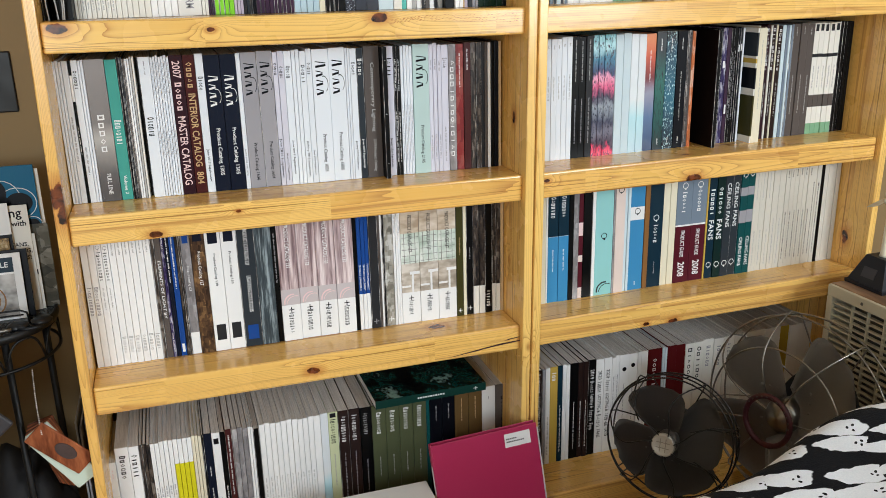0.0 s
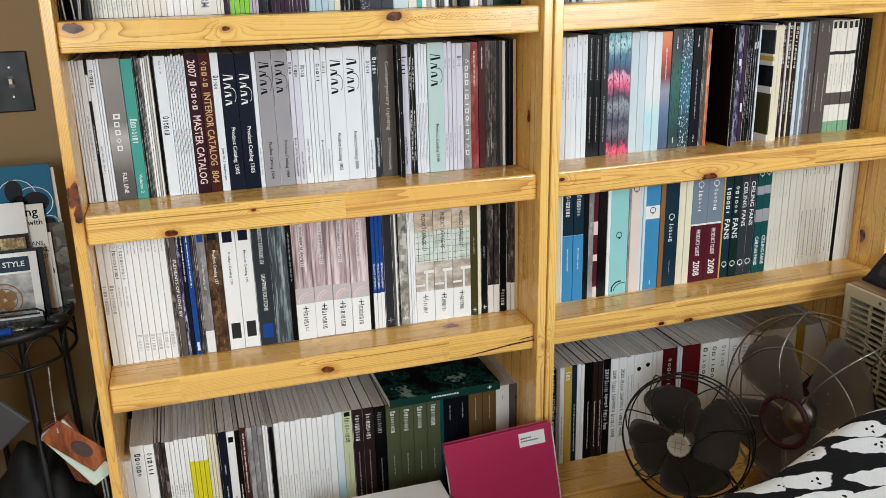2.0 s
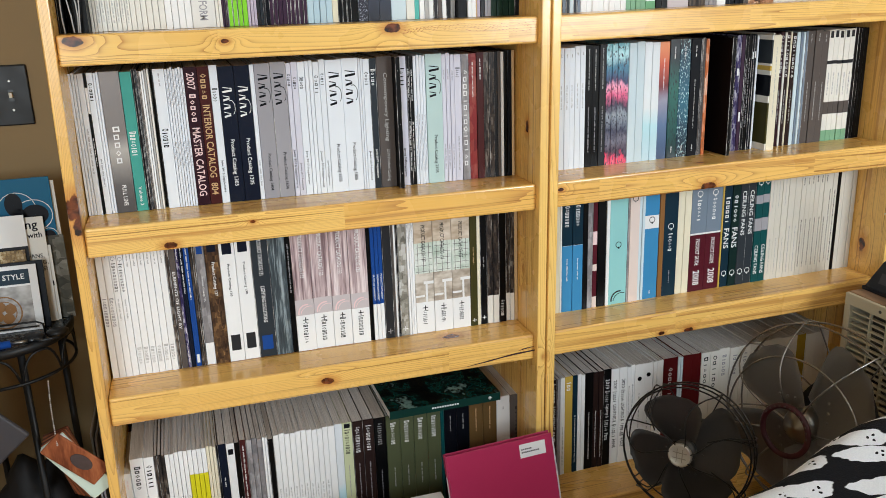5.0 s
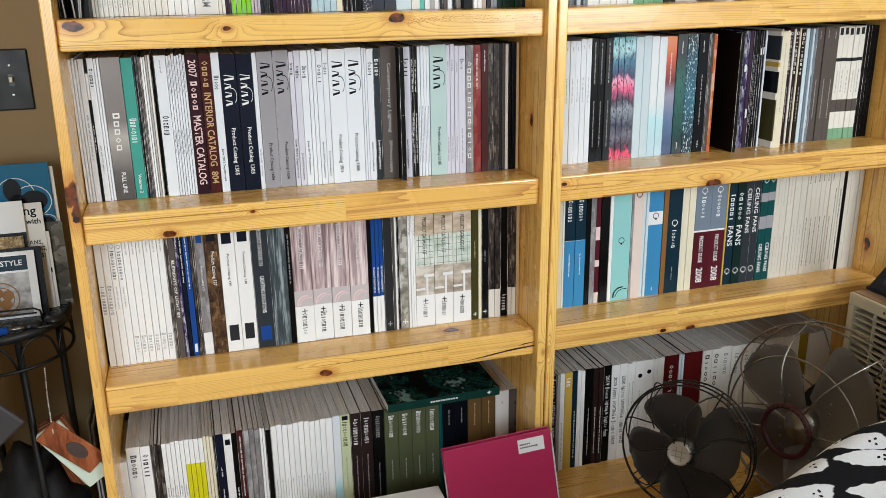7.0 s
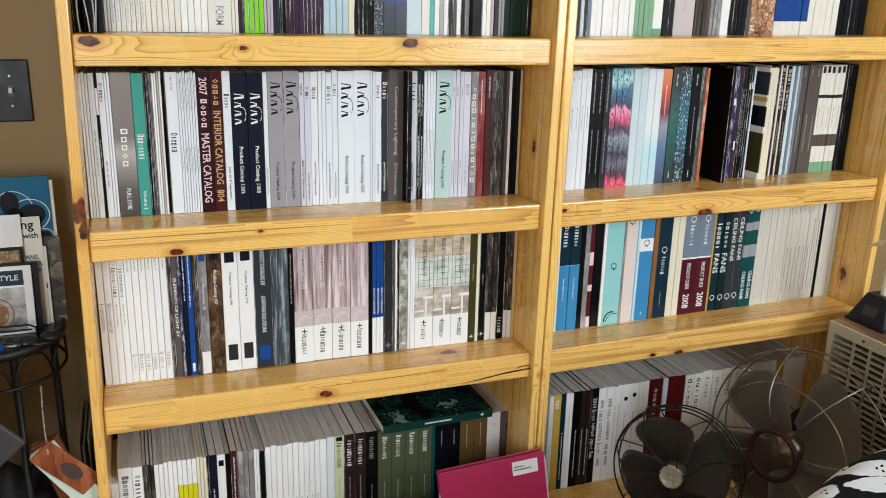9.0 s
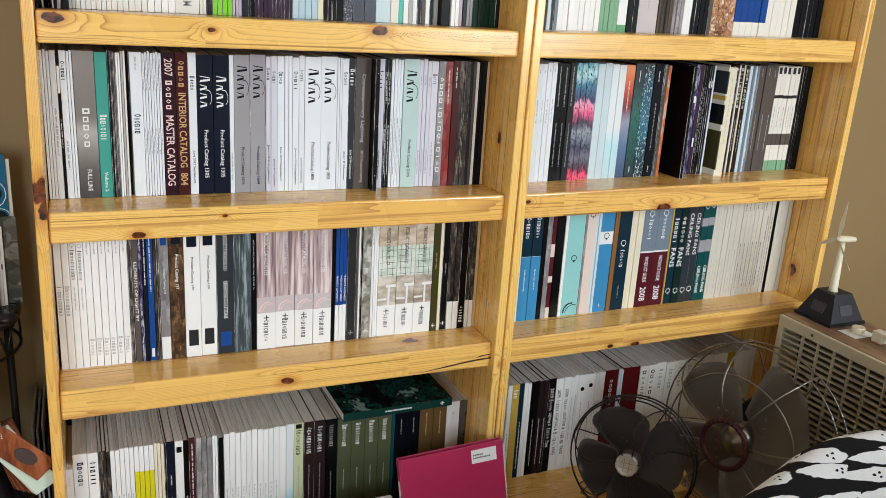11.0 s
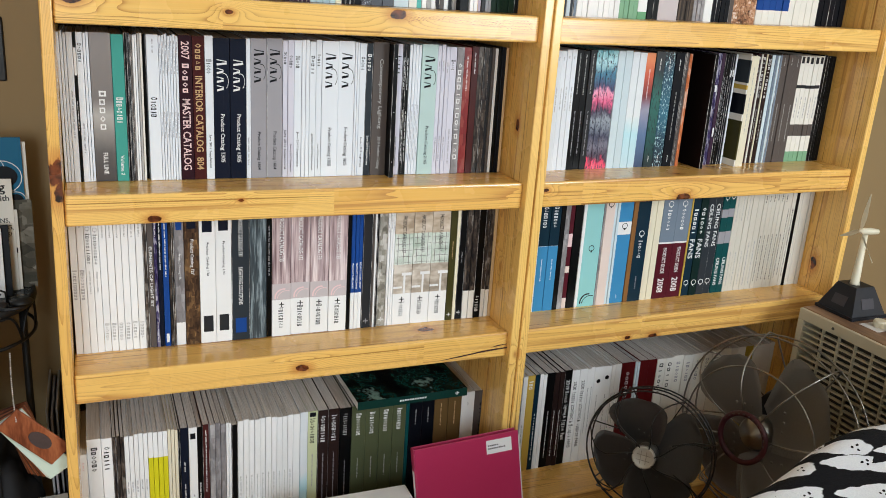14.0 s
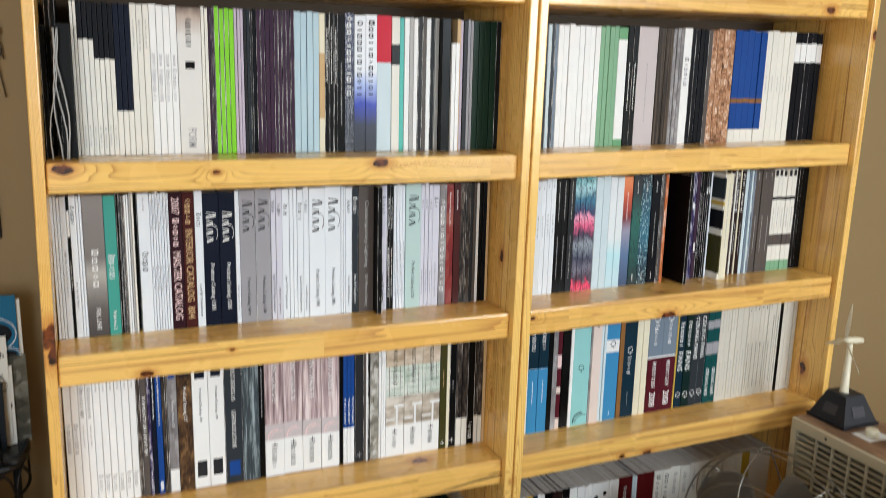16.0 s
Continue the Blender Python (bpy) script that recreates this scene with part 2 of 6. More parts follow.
PINK = paper("pink print", srgb(236, 205, 205))
TAN = paper("tan print", srgb(205, 172, 128))
TAUPE = paper("taupe print", srgb(122, 112, 108))
CREAM = paper("cream print", srgb(232, 224, 200))
BLUE = paper("blue print", srgb(28, 72, 146))
OLIVE = paper("olive print", srgb(88, 84, 44))
BROWN = paper("brown print", srgb(140, 98, 56))
PETROL = paper("petrol print", srgb(28, 62, 82))
GOLD = paper("gold print", srgb(206, 172, 80))
FOREST2 = paper("forest print", srgb(22, 54, 52))
BLUSH = paper("blush print", srgb(232, 214, 206))
ICE = paper("ice print", srgb(206, 222, 230))
SEAFOAM = paper("seafoam print", srgb(150, 208, 208))
MOSS = paper("moss print", srgb(108, 116, 84))
COCOA = paper("cocoa print", srgb(58, 40, 38))
BRONZE = paper("bronze print", srgb(134, 104, 64))
LIME = paper("lime print", srgb(206, 212, 172))
BRICKRED = paper("brickred print", srgb(116, 28, 32))
MUSTARD = paper("mustard print", srgb(176, 146, 48))
SKYPALE = paper("skypale print", srgb(186, 210, 222))
VIOLET = paper("violet print", srgb(86, 60, 86))
PALEPURPLE = paper("palepurple print", srgb(196, 184, 200))
LIME2 = paper("lime print", srgb(136, 214, 58))
SAGEC = paper("sage print", srgb(112, 168, 124))
AQUATEAL = paper("aquateal print", srgb(96, 190, 180))
DEEPGREEN = paper("deepgreen print", srgb(30, 66, 48))
BLUSHGREY = paper("blushgrey print", srgb(204, 194, 196))
SAGE = paper("sage print", srgb(132, 176, 142))
REDC = paper("red print", srgb(206, 40, 62))
SKYC = paper("sky print", srgb(64, 140, 190))
YELLOWC = paper("yellow print", srgb(222, 214, 40))
STEEL = paper("steel print", srgb(120, 134, 150))
WINE = paper("wine print", srgb(112, 36, 52))
S = srgb
GREYPHOTO = picture("grey photograph print", [S(96, 92, 94), S(140, 136, 138), S(190, 188, 190)], (30, 30, 14), rooms=0.5)
REDPHOTO = picture("red photograph print", [S(54, 44, 46), S(132, 42, 44), S(160, 92, 82)], (30, 30, 12), rooms=0.7)
DARKPHOTO = picture("dark photograph print", [S(18, 18, 22), S(40, 36, 36), S(78, 68, 62), S(150, 142, 134)], (60, 60, 22), rooms=0.7)
PURPLEPHOTO = picture("purple photograph print", [S(24, 22, 34), S(60, 50, 96), S(210, 208, 220)], (80, 80, 26), rooms=0.7)
AMBERPHOTO = picture("amber interior photograph print", [S(28, 20, 18), S(58, 42, 34), S(92, 68, 48), S(160, 124, 84)], (50, 50, 24), rooms=0.7)
DARKWOOD = picture("dark wood print", [S(26, 24, 24), S(58, 48, 42), S(92, 78, 66)], (200, 200, 6))
WOODPHOTO = picture("wood and light photograph print", [S(40, 34, 32), S(150, 104, 76), S(196, 150, 116), S(236, 226, 216)], (60, 60, 60), rooms=0.7)
ORANGEY = picture("orange photograph print", [S(120, 92, 70), S(206, 110, 62), S(224, 190, 170)], (60, 60, 16), rooms=0.7)
SHRINK = picture("slate print in plastic wrap", [S(56, 64, 70), S(70, 80, 86), S(150, 164, 170)], (120, 120, 8), rough=0.12)
KITCHEN = picture("kitchen photograph print", [S(70, 66, 60), S(150, 146, 136), S(216, 214, 210)], (34, 34, 22), rooms=0.75)
TABLETOP = picture("dining room photograph print", [S(150, 138, 124), S(186, 174, 160), S(220, 212, 202)], (12, 12, 26))
CURTAINPRINT = picture("draped curtain print", [S(126, 104, 108), S(192, 170, 172), S(236, 222, 222)], (105, 105, 5))
WALLPRINT = picture("panelled wall print", [S(170, 150, 128), S(206, 190, 170), S(224, 212, 198)], (10, 10, 26))
WINDOWPRINT = picture("bright window print", [S(176, 192, 178), S(206, 216, 206), S(226, 230, 224)], (14, 14, 20))
NEON = upright("neon night print", [(0.0, S(236, 96, 120)), (0.06, S(236, 64, 104)), (0.1, S(70, 50, 70)), (0.2, S(120, 118, 134)), (0.3, S(54, 58, 84)), (0.42, S(150, 160, 172)), (0.5, S(56, 48, 76)), (0.58, S(228, 96, 140)), (0.66, S(240, 160, 190)), (0.7, S(46, 54, 100)), (0.82, S(50, 120, 150)), (0.92, S(176, 220, 226)), (1.0, S(80, 160, 172))], speckle=(S(34, 36, 58), 110), wobble=0.2, grain=420)
ICE2 = upright("pale ice print", [(0.0, S(196, 220, 232)), (0.3, S(186, 226, 236)), (0.45, S(226, 232, 236)), (1.0, S(222, 228, 234))])
SUNSET = upright("sunset sky print", [(0.0, S(60, 78, 110)), (0.3, S(92, 118, 156)), (0.5, S(150, 150, 172)), (0.64, S(120, 40, 48)), (0.8, S(206, 86, 56)), (1.0, S(236, 146, 90))])
FOREST = upright("forest night print", [(0.0, S(20, 32, 38)), (0.2, S(24, 78, 78)), (0.6, S(34, 104, 96)), (0.85, S(24, 40, 50)), (1.0, S(20, 30, 40))], speckle=(S(20, 34, 40), 60))
NIGHT = upright("leafy night print", [(0.0, S(14, 24, 34)), (0.25, S(24, 66, 88)), (0.45, S(40, 104, 128)), (0.8, S(30, 76, 98)), (1.0, S(14, 28, 40))], speckle=(S(186, 222, 228), 150), wobble=0.3, grain=330)
DUSK = upright("grey studio photograph print", [(0.0, S(70, 66, 66)), (0.2, S(96, 92, 92)), (0.36, S(150, 146, 142)), (0.45, S(176, 172, 168)), (0.56, S(122, 116, 114)), (0.75, S(128, 122, 120)), (1.0, S(140, 134, 132))], wobble=0.05)
BLUEFADE_M = upright("white to blue fade print", [(0.0, S(28, 32, 44)), (0.2, S(40, 48, 70)), (0.36, S(38, 62, 178)), (0.5, S(160, 178, 226)), (0.6, S(226, 230, 238)), (1.0, S(228, 230, 236))])
FADED = upright("white print with worn photo", [(0.0, S(228, 226, 222)), (0.8, S(226, 224, 222)), (0.93, S(190, 172, 160)), (1.0, S(120, 104, 96))])
DOTTED_M = upright("navy dotted print", [(0.0, S(24, 26, 40)), (0.6, S(30, 34, 66)), (1.0, S(26, 30, 70))], speckle=(S(190, 196, 212), 500))

# layouts: (base print, bands of another print from and to a share of the height)
LAYOUT = {
    "STRIPY": None, "CHARSTRIPE": None, "STEELSTRIPE": None, "WINESTRIPE": None,
    "CURTAIN": (CURTAINPRINT, ((0, 0.3, WHITE), (0.3, 0.43, BLUSHGREY))),
    "BLUEWHITE": (BLUE, ((0, 0.31, WHITE),)),
    "DINING": (WALLPRINT, ((0, 0.27, WHITE), (0.27, 0.52, TABLETOP), (0.52, 0.78, WINDOWPRINT))),
    "DARKWHITE": (DARKPHOTO, ((0, 0.25, PAPER),)),
    "SKYBLUE": (SKYC, ((0.6, 1, PETROL),)),
    "REDWHITE": (WINE, ((0.0, 0.1, BLUSH), (0.34, 0.4, BLUSH), (0.58, 0.7, PINK))),
    "AZURE": (SKYC, ((0.66, 0.78, PALE),)),
    "GREYWINE": (WINE, ((0.54, 0.556, PALE), (0.556, 1, STEEL))),
    "TEALGREY": (TEALDARK, ((0.76, 0.84, GREY), (0.5, 0.62, GREY))),
    "LEAFY": (PAPER, ((0, 0.1, SAGE), (0.25, 0.36, TAUPE), (0.70, 0.73, CHAR))),
    "YELLOWY": (WHITE, ((0, 0.78, YELLOWC),)),
    "DARKTOP": (PAPER, ((0.72, 1, INKY),)),
    "NAVYTOP": (PAPER, ((0.3, 1, NAVY),)),
    "REDTOP": (ICE, ((0.66, 1, REDC),)),
    "BLUEBOOK": (BLUE, ((0, 0.12, PAPER), (0.36, 0.4, BROWN))),
    "BLACKBAND": (INKY, ((0.73, 0.9, WHITE),)),
    "ALBUM": (PAPER, ((0.06, 0.42, OLIVE), (0.48, 0.66, INKY), (0.7, 0.74, GOLD), (0.76, 0.96, SLATE))),
    "DOTTED": (DOTTED_M, ()), "BLUEFADE": (BLUEFADE_M, ()),
}


# ---- building helpers ----
def mesh_object(name, bm, material, parent=None, label="", smooth=False):
    me = bpy.data.meshes.new(name)
    bm.to_mesh(me)
    bm.free()
    for mat in (material if isinstance(material, (list, tuple)) else (material,)):
        me.materials.append(mat)
    if smooth:
        me.polygons.foreach_set("use_smooth", [True] * len(me.polygons))
    ob = new(name, me)
    if parent is not None:
        ob.parent = parent
    return tagged(ob, label)


def part(name, bm, material, parent, label="", smooth=False):
    return mesh_object(name, bm, material, parent, label, smooth)


def empty(name, at=(0, 0, 0), turn=0.0):
    ob = new(name)
    ob.matrix_basis = pose(at[0], at[1], at[2], 0, 0, turn)
    return ob


def box(bm, x0, x1, y0, y1, z0, z1, bevel=0.0, segments=2, m=None):
    made = bmesh.ops.create_cube(bm, size=1.0)["verts"]
    bmesh.ops.scale(bm, vec=(x1 - x0, y1 - y0, z1 - z0), verts=made)
    bmesh.ops.translate(bm, vec=((x0 + x1) / 2, (y0 + y1) / 2, (z0 + z1) / 2), verts=made)
    if bevel:
        edges = list({e for v in made for e in v.link_edges})
        made = list({v for f in bmesh.ops.bevel(bm, geom=edges, offset=bevel, segments=segments, profile=0.5, affect="EDGES")["faces"] for v in f.verts} | {v for v in made if v.is_valid})
    if m is not None:
        bmesh.ops.transform(bm, matrix=m, verts=[v for v in made if v.is_valid])
    return bm


def one_box(*a, **k):
    return box(bmesh.new(), *a, **k)


def tube(bm, points, radius, sides=8, closed=False):
    """A rod bent along the points."""
    pts = [Vector(p) for p in points]
    rings = []
    for i, p in enumerate(pts):
        a = pts[i - 1] if i or closed else p
        b = pts[(i + 1) % len(pts)] if i + 1 < len(pts) or closed else p
        d = (b - a).normalized()
        u = d.orthogonal().normalized() if not rings else (u - d * u.dot(d)).normalized()
        w = d.cross(u)
        rings.append([bm.verts.new(p + (u * math.cos(2 * math.pi * k / sides) + w * math.sin(2 * math.pi * k / sides)) * radius) for k in range(sides)])
    n = len(rings)
    for i in range(n if closed else n - 1):
        a, b = rings[i], rings[(i + 1) % n]
        off = 0
        if closed and i == n - 1:
            off = min(range(sides), key=lambda s: (a[0].co - b[s].co).length)
        for k in range(sides):
            bm.faces.new((a[k], a[(k + 1) % sides], b[(k + 1 + off) % sides], b[(k + off) % sides]))
    if not closed:
        bm.faces.new(rings[0][::-1])
        bm.faces.new(rings[-1])
    return bm


def lathe(bm, profile, sides=32, m=None):
    """A turned body: (radius, height) up the z axis."""
    rings = [[bm.verts.new((r * math.cos(2 * math.pi * k / sides), r * math.sin(2 * math.pi * k / sides), h)) for k in range(sides)] for r, h in profile]
    for a, b in zip(rings, rings[1:]):
        for k in range(sides):
            bm.faces.new((a[k], a[(k + 1) % sides], b[(k + 1) % sides], b[k]))
    for ring, flip in ((rings[0], True), (rings[-1], False)):
        if profile[0 if flip else -1][0] > 1e-5:
            bm.faces.new(ring[::-1] if flip else ring)
    if m is not None:
        bmesh.ops.transform(bm, matrix=m, verts=[v for r in rings for v in r])
    return bm


def text_mesh(words, size):
    """Flat lettering in the built-in font, from x = 0 rightwards; and its length."""
    cu = bpy.data.curves.new("lettering", "FONT")
    cu.body, cu.size, cu.align_y, cu.resolution_u, cu.offset = words, size, "CENTER", 2, 0.014 * size
    ob = bpy.data.objects.new("lettering", cu)
    me = bpy.data.meshes.new_from_object(ob)
    bpy.data.objects.remove(ob)
    bpy.data.curves.remove(cu)
    xs = [v.co.x for v in me.vertices]
    ys = [v.co.y for v in me.vertices]
    return me, min(xs), max(xs), min(ys), max(ys)


# ---- the room ----
def wall_paint(name, col):
    m = Nodes(name, 0.7)
    a, b = m.noise(m.coords((1.5, 1.5, 1.5)), 1, 3), m.noise(m.coords((160, 160, 160)), 1, 2)
    m.colour(m.mix(a, tuple(c * 0.93 for c in col[:3]) + (1,), col))
    return m.bump(b, 0.12, 0.001).m


# One tan paint: back wall darker; unseen side walls paler to bounce light.
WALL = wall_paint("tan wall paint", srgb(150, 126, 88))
SIDEWALL = wall_paint("tan wall paint pale for bounce", srgb(176, 156, 122))
CEIL = wall_paint("white ceiling paint", srgb(226, 224, 218))
LEFT, RIGHT, FRONT, BACK, HIGH = -1.6, 2.95, -3.2, 0.335, 2.45
# Oak tone raised so the floor bounces light up to the lower shelves.
floor_mat = picture("light oak floor", [srgb(150, 116, 82), srgb(186, 150, 110), srgb(206, 172, 132)], (4, 60, 4), rough=0.4)
tagged(mesh_object("floor", one_box(LEFT - 0.1, RIGHT + 0.1, FRONT - 0.1, BACK + 0.1, -0.1, 0.0), floor_mat), "floor of the room, in oak kept light to bounce daylight", "floor", kind="structure")
tagged(mesh_object("ceiling", one_box(LEFT - 0.1, RIGHT + 0.1, FRONT - 0.1, BACK + 0.1, HIGH, HIGH + 0.1), CEIL), "white painted ceiling", "ceiling", kind="structure")
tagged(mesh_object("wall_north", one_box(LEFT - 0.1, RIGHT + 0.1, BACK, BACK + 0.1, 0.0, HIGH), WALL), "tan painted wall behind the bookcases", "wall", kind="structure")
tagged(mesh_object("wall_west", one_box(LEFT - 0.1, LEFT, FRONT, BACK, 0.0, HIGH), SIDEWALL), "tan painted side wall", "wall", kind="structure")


def wall_with_windows(name, span, low, high, openings, rise, place):
    """A wall along one axis with a row of holes for windows; place(a0, a1) gives its sides."""
    bm = bmesh.new()
    z0, z1 = rise
    box(bm, *place(*span), low, z0)
    box(bm, *place(*span), z1, high)
    edges = [span[0], *(a for pair in openings for a in pair), span[1]]
    for a0, a1 in zip(edges[::2], edges[1::2]):
        box(bm, *place(a0, a1), z0, z1)
    return tagged(mesh_object(name, bm, SIDEWALL), "tan painted wall with two windows", "wall", kind="structure")


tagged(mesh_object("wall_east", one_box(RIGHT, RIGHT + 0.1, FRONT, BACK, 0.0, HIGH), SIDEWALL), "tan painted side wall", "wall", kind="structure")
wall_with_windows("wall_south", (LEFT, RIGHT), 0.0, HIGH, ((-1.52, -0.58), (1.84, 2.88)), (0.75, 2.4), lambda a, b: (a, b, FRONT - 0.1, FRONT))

# ---- the two bookcases ----
BOARDS = ((0.068, 0.125), (0.535, 0.595), (0.886, 0.943), (1.238, 1.292), (1.600, 1.655), (1.965, 2.02))
BACKING = plain("brown hardboard", srgb(92, 74, 56), 0.6, vary=0.1, scale=6)


def bookcase(x0, x1, rise, label):
    case = empty("bookcase", (0, 0, 0))
    t = 0.02
    for a, b in ((x0 - t, x0), (x1, x1 + t)):
        part("side_panel", one_box(a, b, -0.016, 0.315, 0.0, 2.06, 0.0025), PINE_UP, case)
    for k, (z0, z1) in enumerate(BOARDS):
        bm = one_box(x0 + 0.0005, x1 - 0.0005, 0.0, 0.312, z0, z1, 0.0045, 3)
        for v in bm.verts:
            v.co.z += rise * (v.co.x - x0) / (x1 - x0)
        part("shelf_board", bm, PINE, case)
    part("back_panel", one_box(x0, x1, 0.3135, 0.318, 0.03, 2.04), BACKING, case, "thin brown hardboard back")
    part("plinth", one_box(x0, x1, 0.03, 0.05, 0.0, 0.067), PINE, case)
    for piece in case.children:
        for v in piece.data.vertices:
            v.co.x += 0.012 * (v.co.z - 1.2)
    return tagged(case, label, "bookcase", "pine bookcases")


def split(case, points, y):
    """A dark crack in a board's face."""
    bm = bmesh.new()
    bm.faces.new([bm.verts.new((x, y, z)) for x, z in points])
    part("crack", bm, CRACK, case, "dark split in the wood")


CRACK = plain("dark split wood", srgb(58, 30, 16), 0.7, vary=0.4, scale=200)
L0, L1, R0, R1 = -0.127, 0.784, 0.828, 1.738
first = bookcase(L0, L1, 0.0, "tall varnished knotty pine bookcase crammed with catalogs")
bookcase(R0, R1, 0.012, "tall varnished knotty pine bookcase beside its twin, full of catalogs")

split(first, ((0.60, 0.5412), (0.66, 0.5455), (0.71, 0.5512), (0.778, 0.5555), (0.779, 0.5585), (0.73, 0.557), (0.665, 0.5495)), -0.0006)
split(first, ((0.735, 0.561), (0.772, 0.565), (0.776, 0.567), (0.75, 0.5655)), -0.0006)
split(first, ((0.30, 1.6415), (0.36, 1.6395), (0.395, 1.6375), (0.397, 1.639), (0.35, 1.6412)), -0.0006)
bm = bmesh.new()
rng = random.Random(5)
for k in range(230):
    x = 0.5 + 0.275 * ((k * 0.618) % 1.0)
    z = 1.2745 + 0.0052 * (k % 4 - 1.5) * (0.35 + 0.65 * (x - 0.5) / 0.275) + 0.003 * math.sin(x * 24) + rng.gauss(0, 0.0009)
    r = rng.uniform(0.0004, 0.0009)
    bm.faces.new([bm.verts.new((x + 1.9 * r * math.cos(a), -0.0004, z + r * math.sin(a))) for a in (0.3, 1.3, 2.4, 3.5, 4.6, 5.6)])
part("pit_mark", bm, plain("red-brown resin specks", srgb(186, 104, 46), 0.5, vary=0.3, scale=300), first, "row of red-brown resin specks")


# ---- the catalogs ----
def tiny(top, bottom, mat=None):
    return (("tiny", top, bottom, mat or GREY, None, None),)


def lettering(words, top, bottom, mat, share):
    return (("text", top, bottom, mat, words, share),)


def wordmark(top, bottom, mat, count=6):
    return (("mark", top, bottom, mat, count, None),)


def logo(top, bottom, mat):
    return (("logo", top, bottom, mat, None, None),)


def square(top, bottom, mat, share=0.62):
    return (("square", top, bottom, mat, share, None),)


def dash(top, bottom, mat):
    return (("square", top, bottom, mat, 0.5 if top - bottom > 0.02 else 0.9, None),)


def ring(top, mat=None):
    return (("ring", top, top, mat or GREY, None, None),)


def disc(top, mat):
    return (("disc", top, top, mat, None, None),)


def scene_print(kind, top, bottom, mat):
    return ((kind, top, bottom, mat, None, None),)


def spark(top, mat=None):
    return (("spark", top, top, mat or CHAR, None, None),)


def dots(mat):
    return tuple(("disc", t, t, mat, 0.25, None) for t in (0.9, 0.5, 0.12))


def quad(bm, x0, x1, z0, z1, y):
    bm.faces.new([bm.verts.new(p) for p in ((x0, y, z0), (x1, y, z0), (x1, y, z1), (x0, y, z1))])


def arc(bm, cx, cz, r, y, a0=0.0, a1=6.2832, thick=0.18, flat=1.0, n=20):
    pts = [a0 + (a1 - a0) * k / n for k in range(n + 1)]
    outer = [bm.verts.new((cx + r * flat * math.cos(a), y, cz + r * math.sin(a))) for a in pts]
    inner = [bm.verts.new((cx + r * (1 - thick) * flat * math.cos(a), y, cz + r * (1 - thick) * math.sin(a))) for a in pts]
    for k in range(n):
        bm.faces.new((inner[k], inner[k + 1], outer[k + 1], outer[k]))


SIGNS = ("frame", "bar", "diamond", "frame", "ring", "bar", "frame", "triangle")


def sign(bm, shape, z, wide, x, tall, y):
    """One plain shape of a mark that runs down the spine; x is its foot, z where it begins."""
    t = min(wide * 0.3, tall * 0.24, 0.003)
    if shape == "bar":
        quad(bm, x, x + tall, z - wide * 0.5 - t * 0.6, z - wide * 0.5 + t * 0.6, y)
    elif shape == "frame":
        for a, b, c, d in ((0, tall, 0, t), (0, tall, wide * 0.84 - t, wide * 0.84), (0, t, t, wide * 0.84 - t), (tall - t, tall, t, wide * 0.84 - t)):
            quad(bm, x + a, x + b, z - d, z - c, y)
    else:
        corners = {"diamond": 4, "triangle": 3, "ring": 12}[shape]
        arc(bm, x + tall * 0.5, z - wide * 0.46, wide * 0.46, y, 0.0, 2 * math.pi, 0.42, tall * 0.5 / (wide * 0.46), corners)


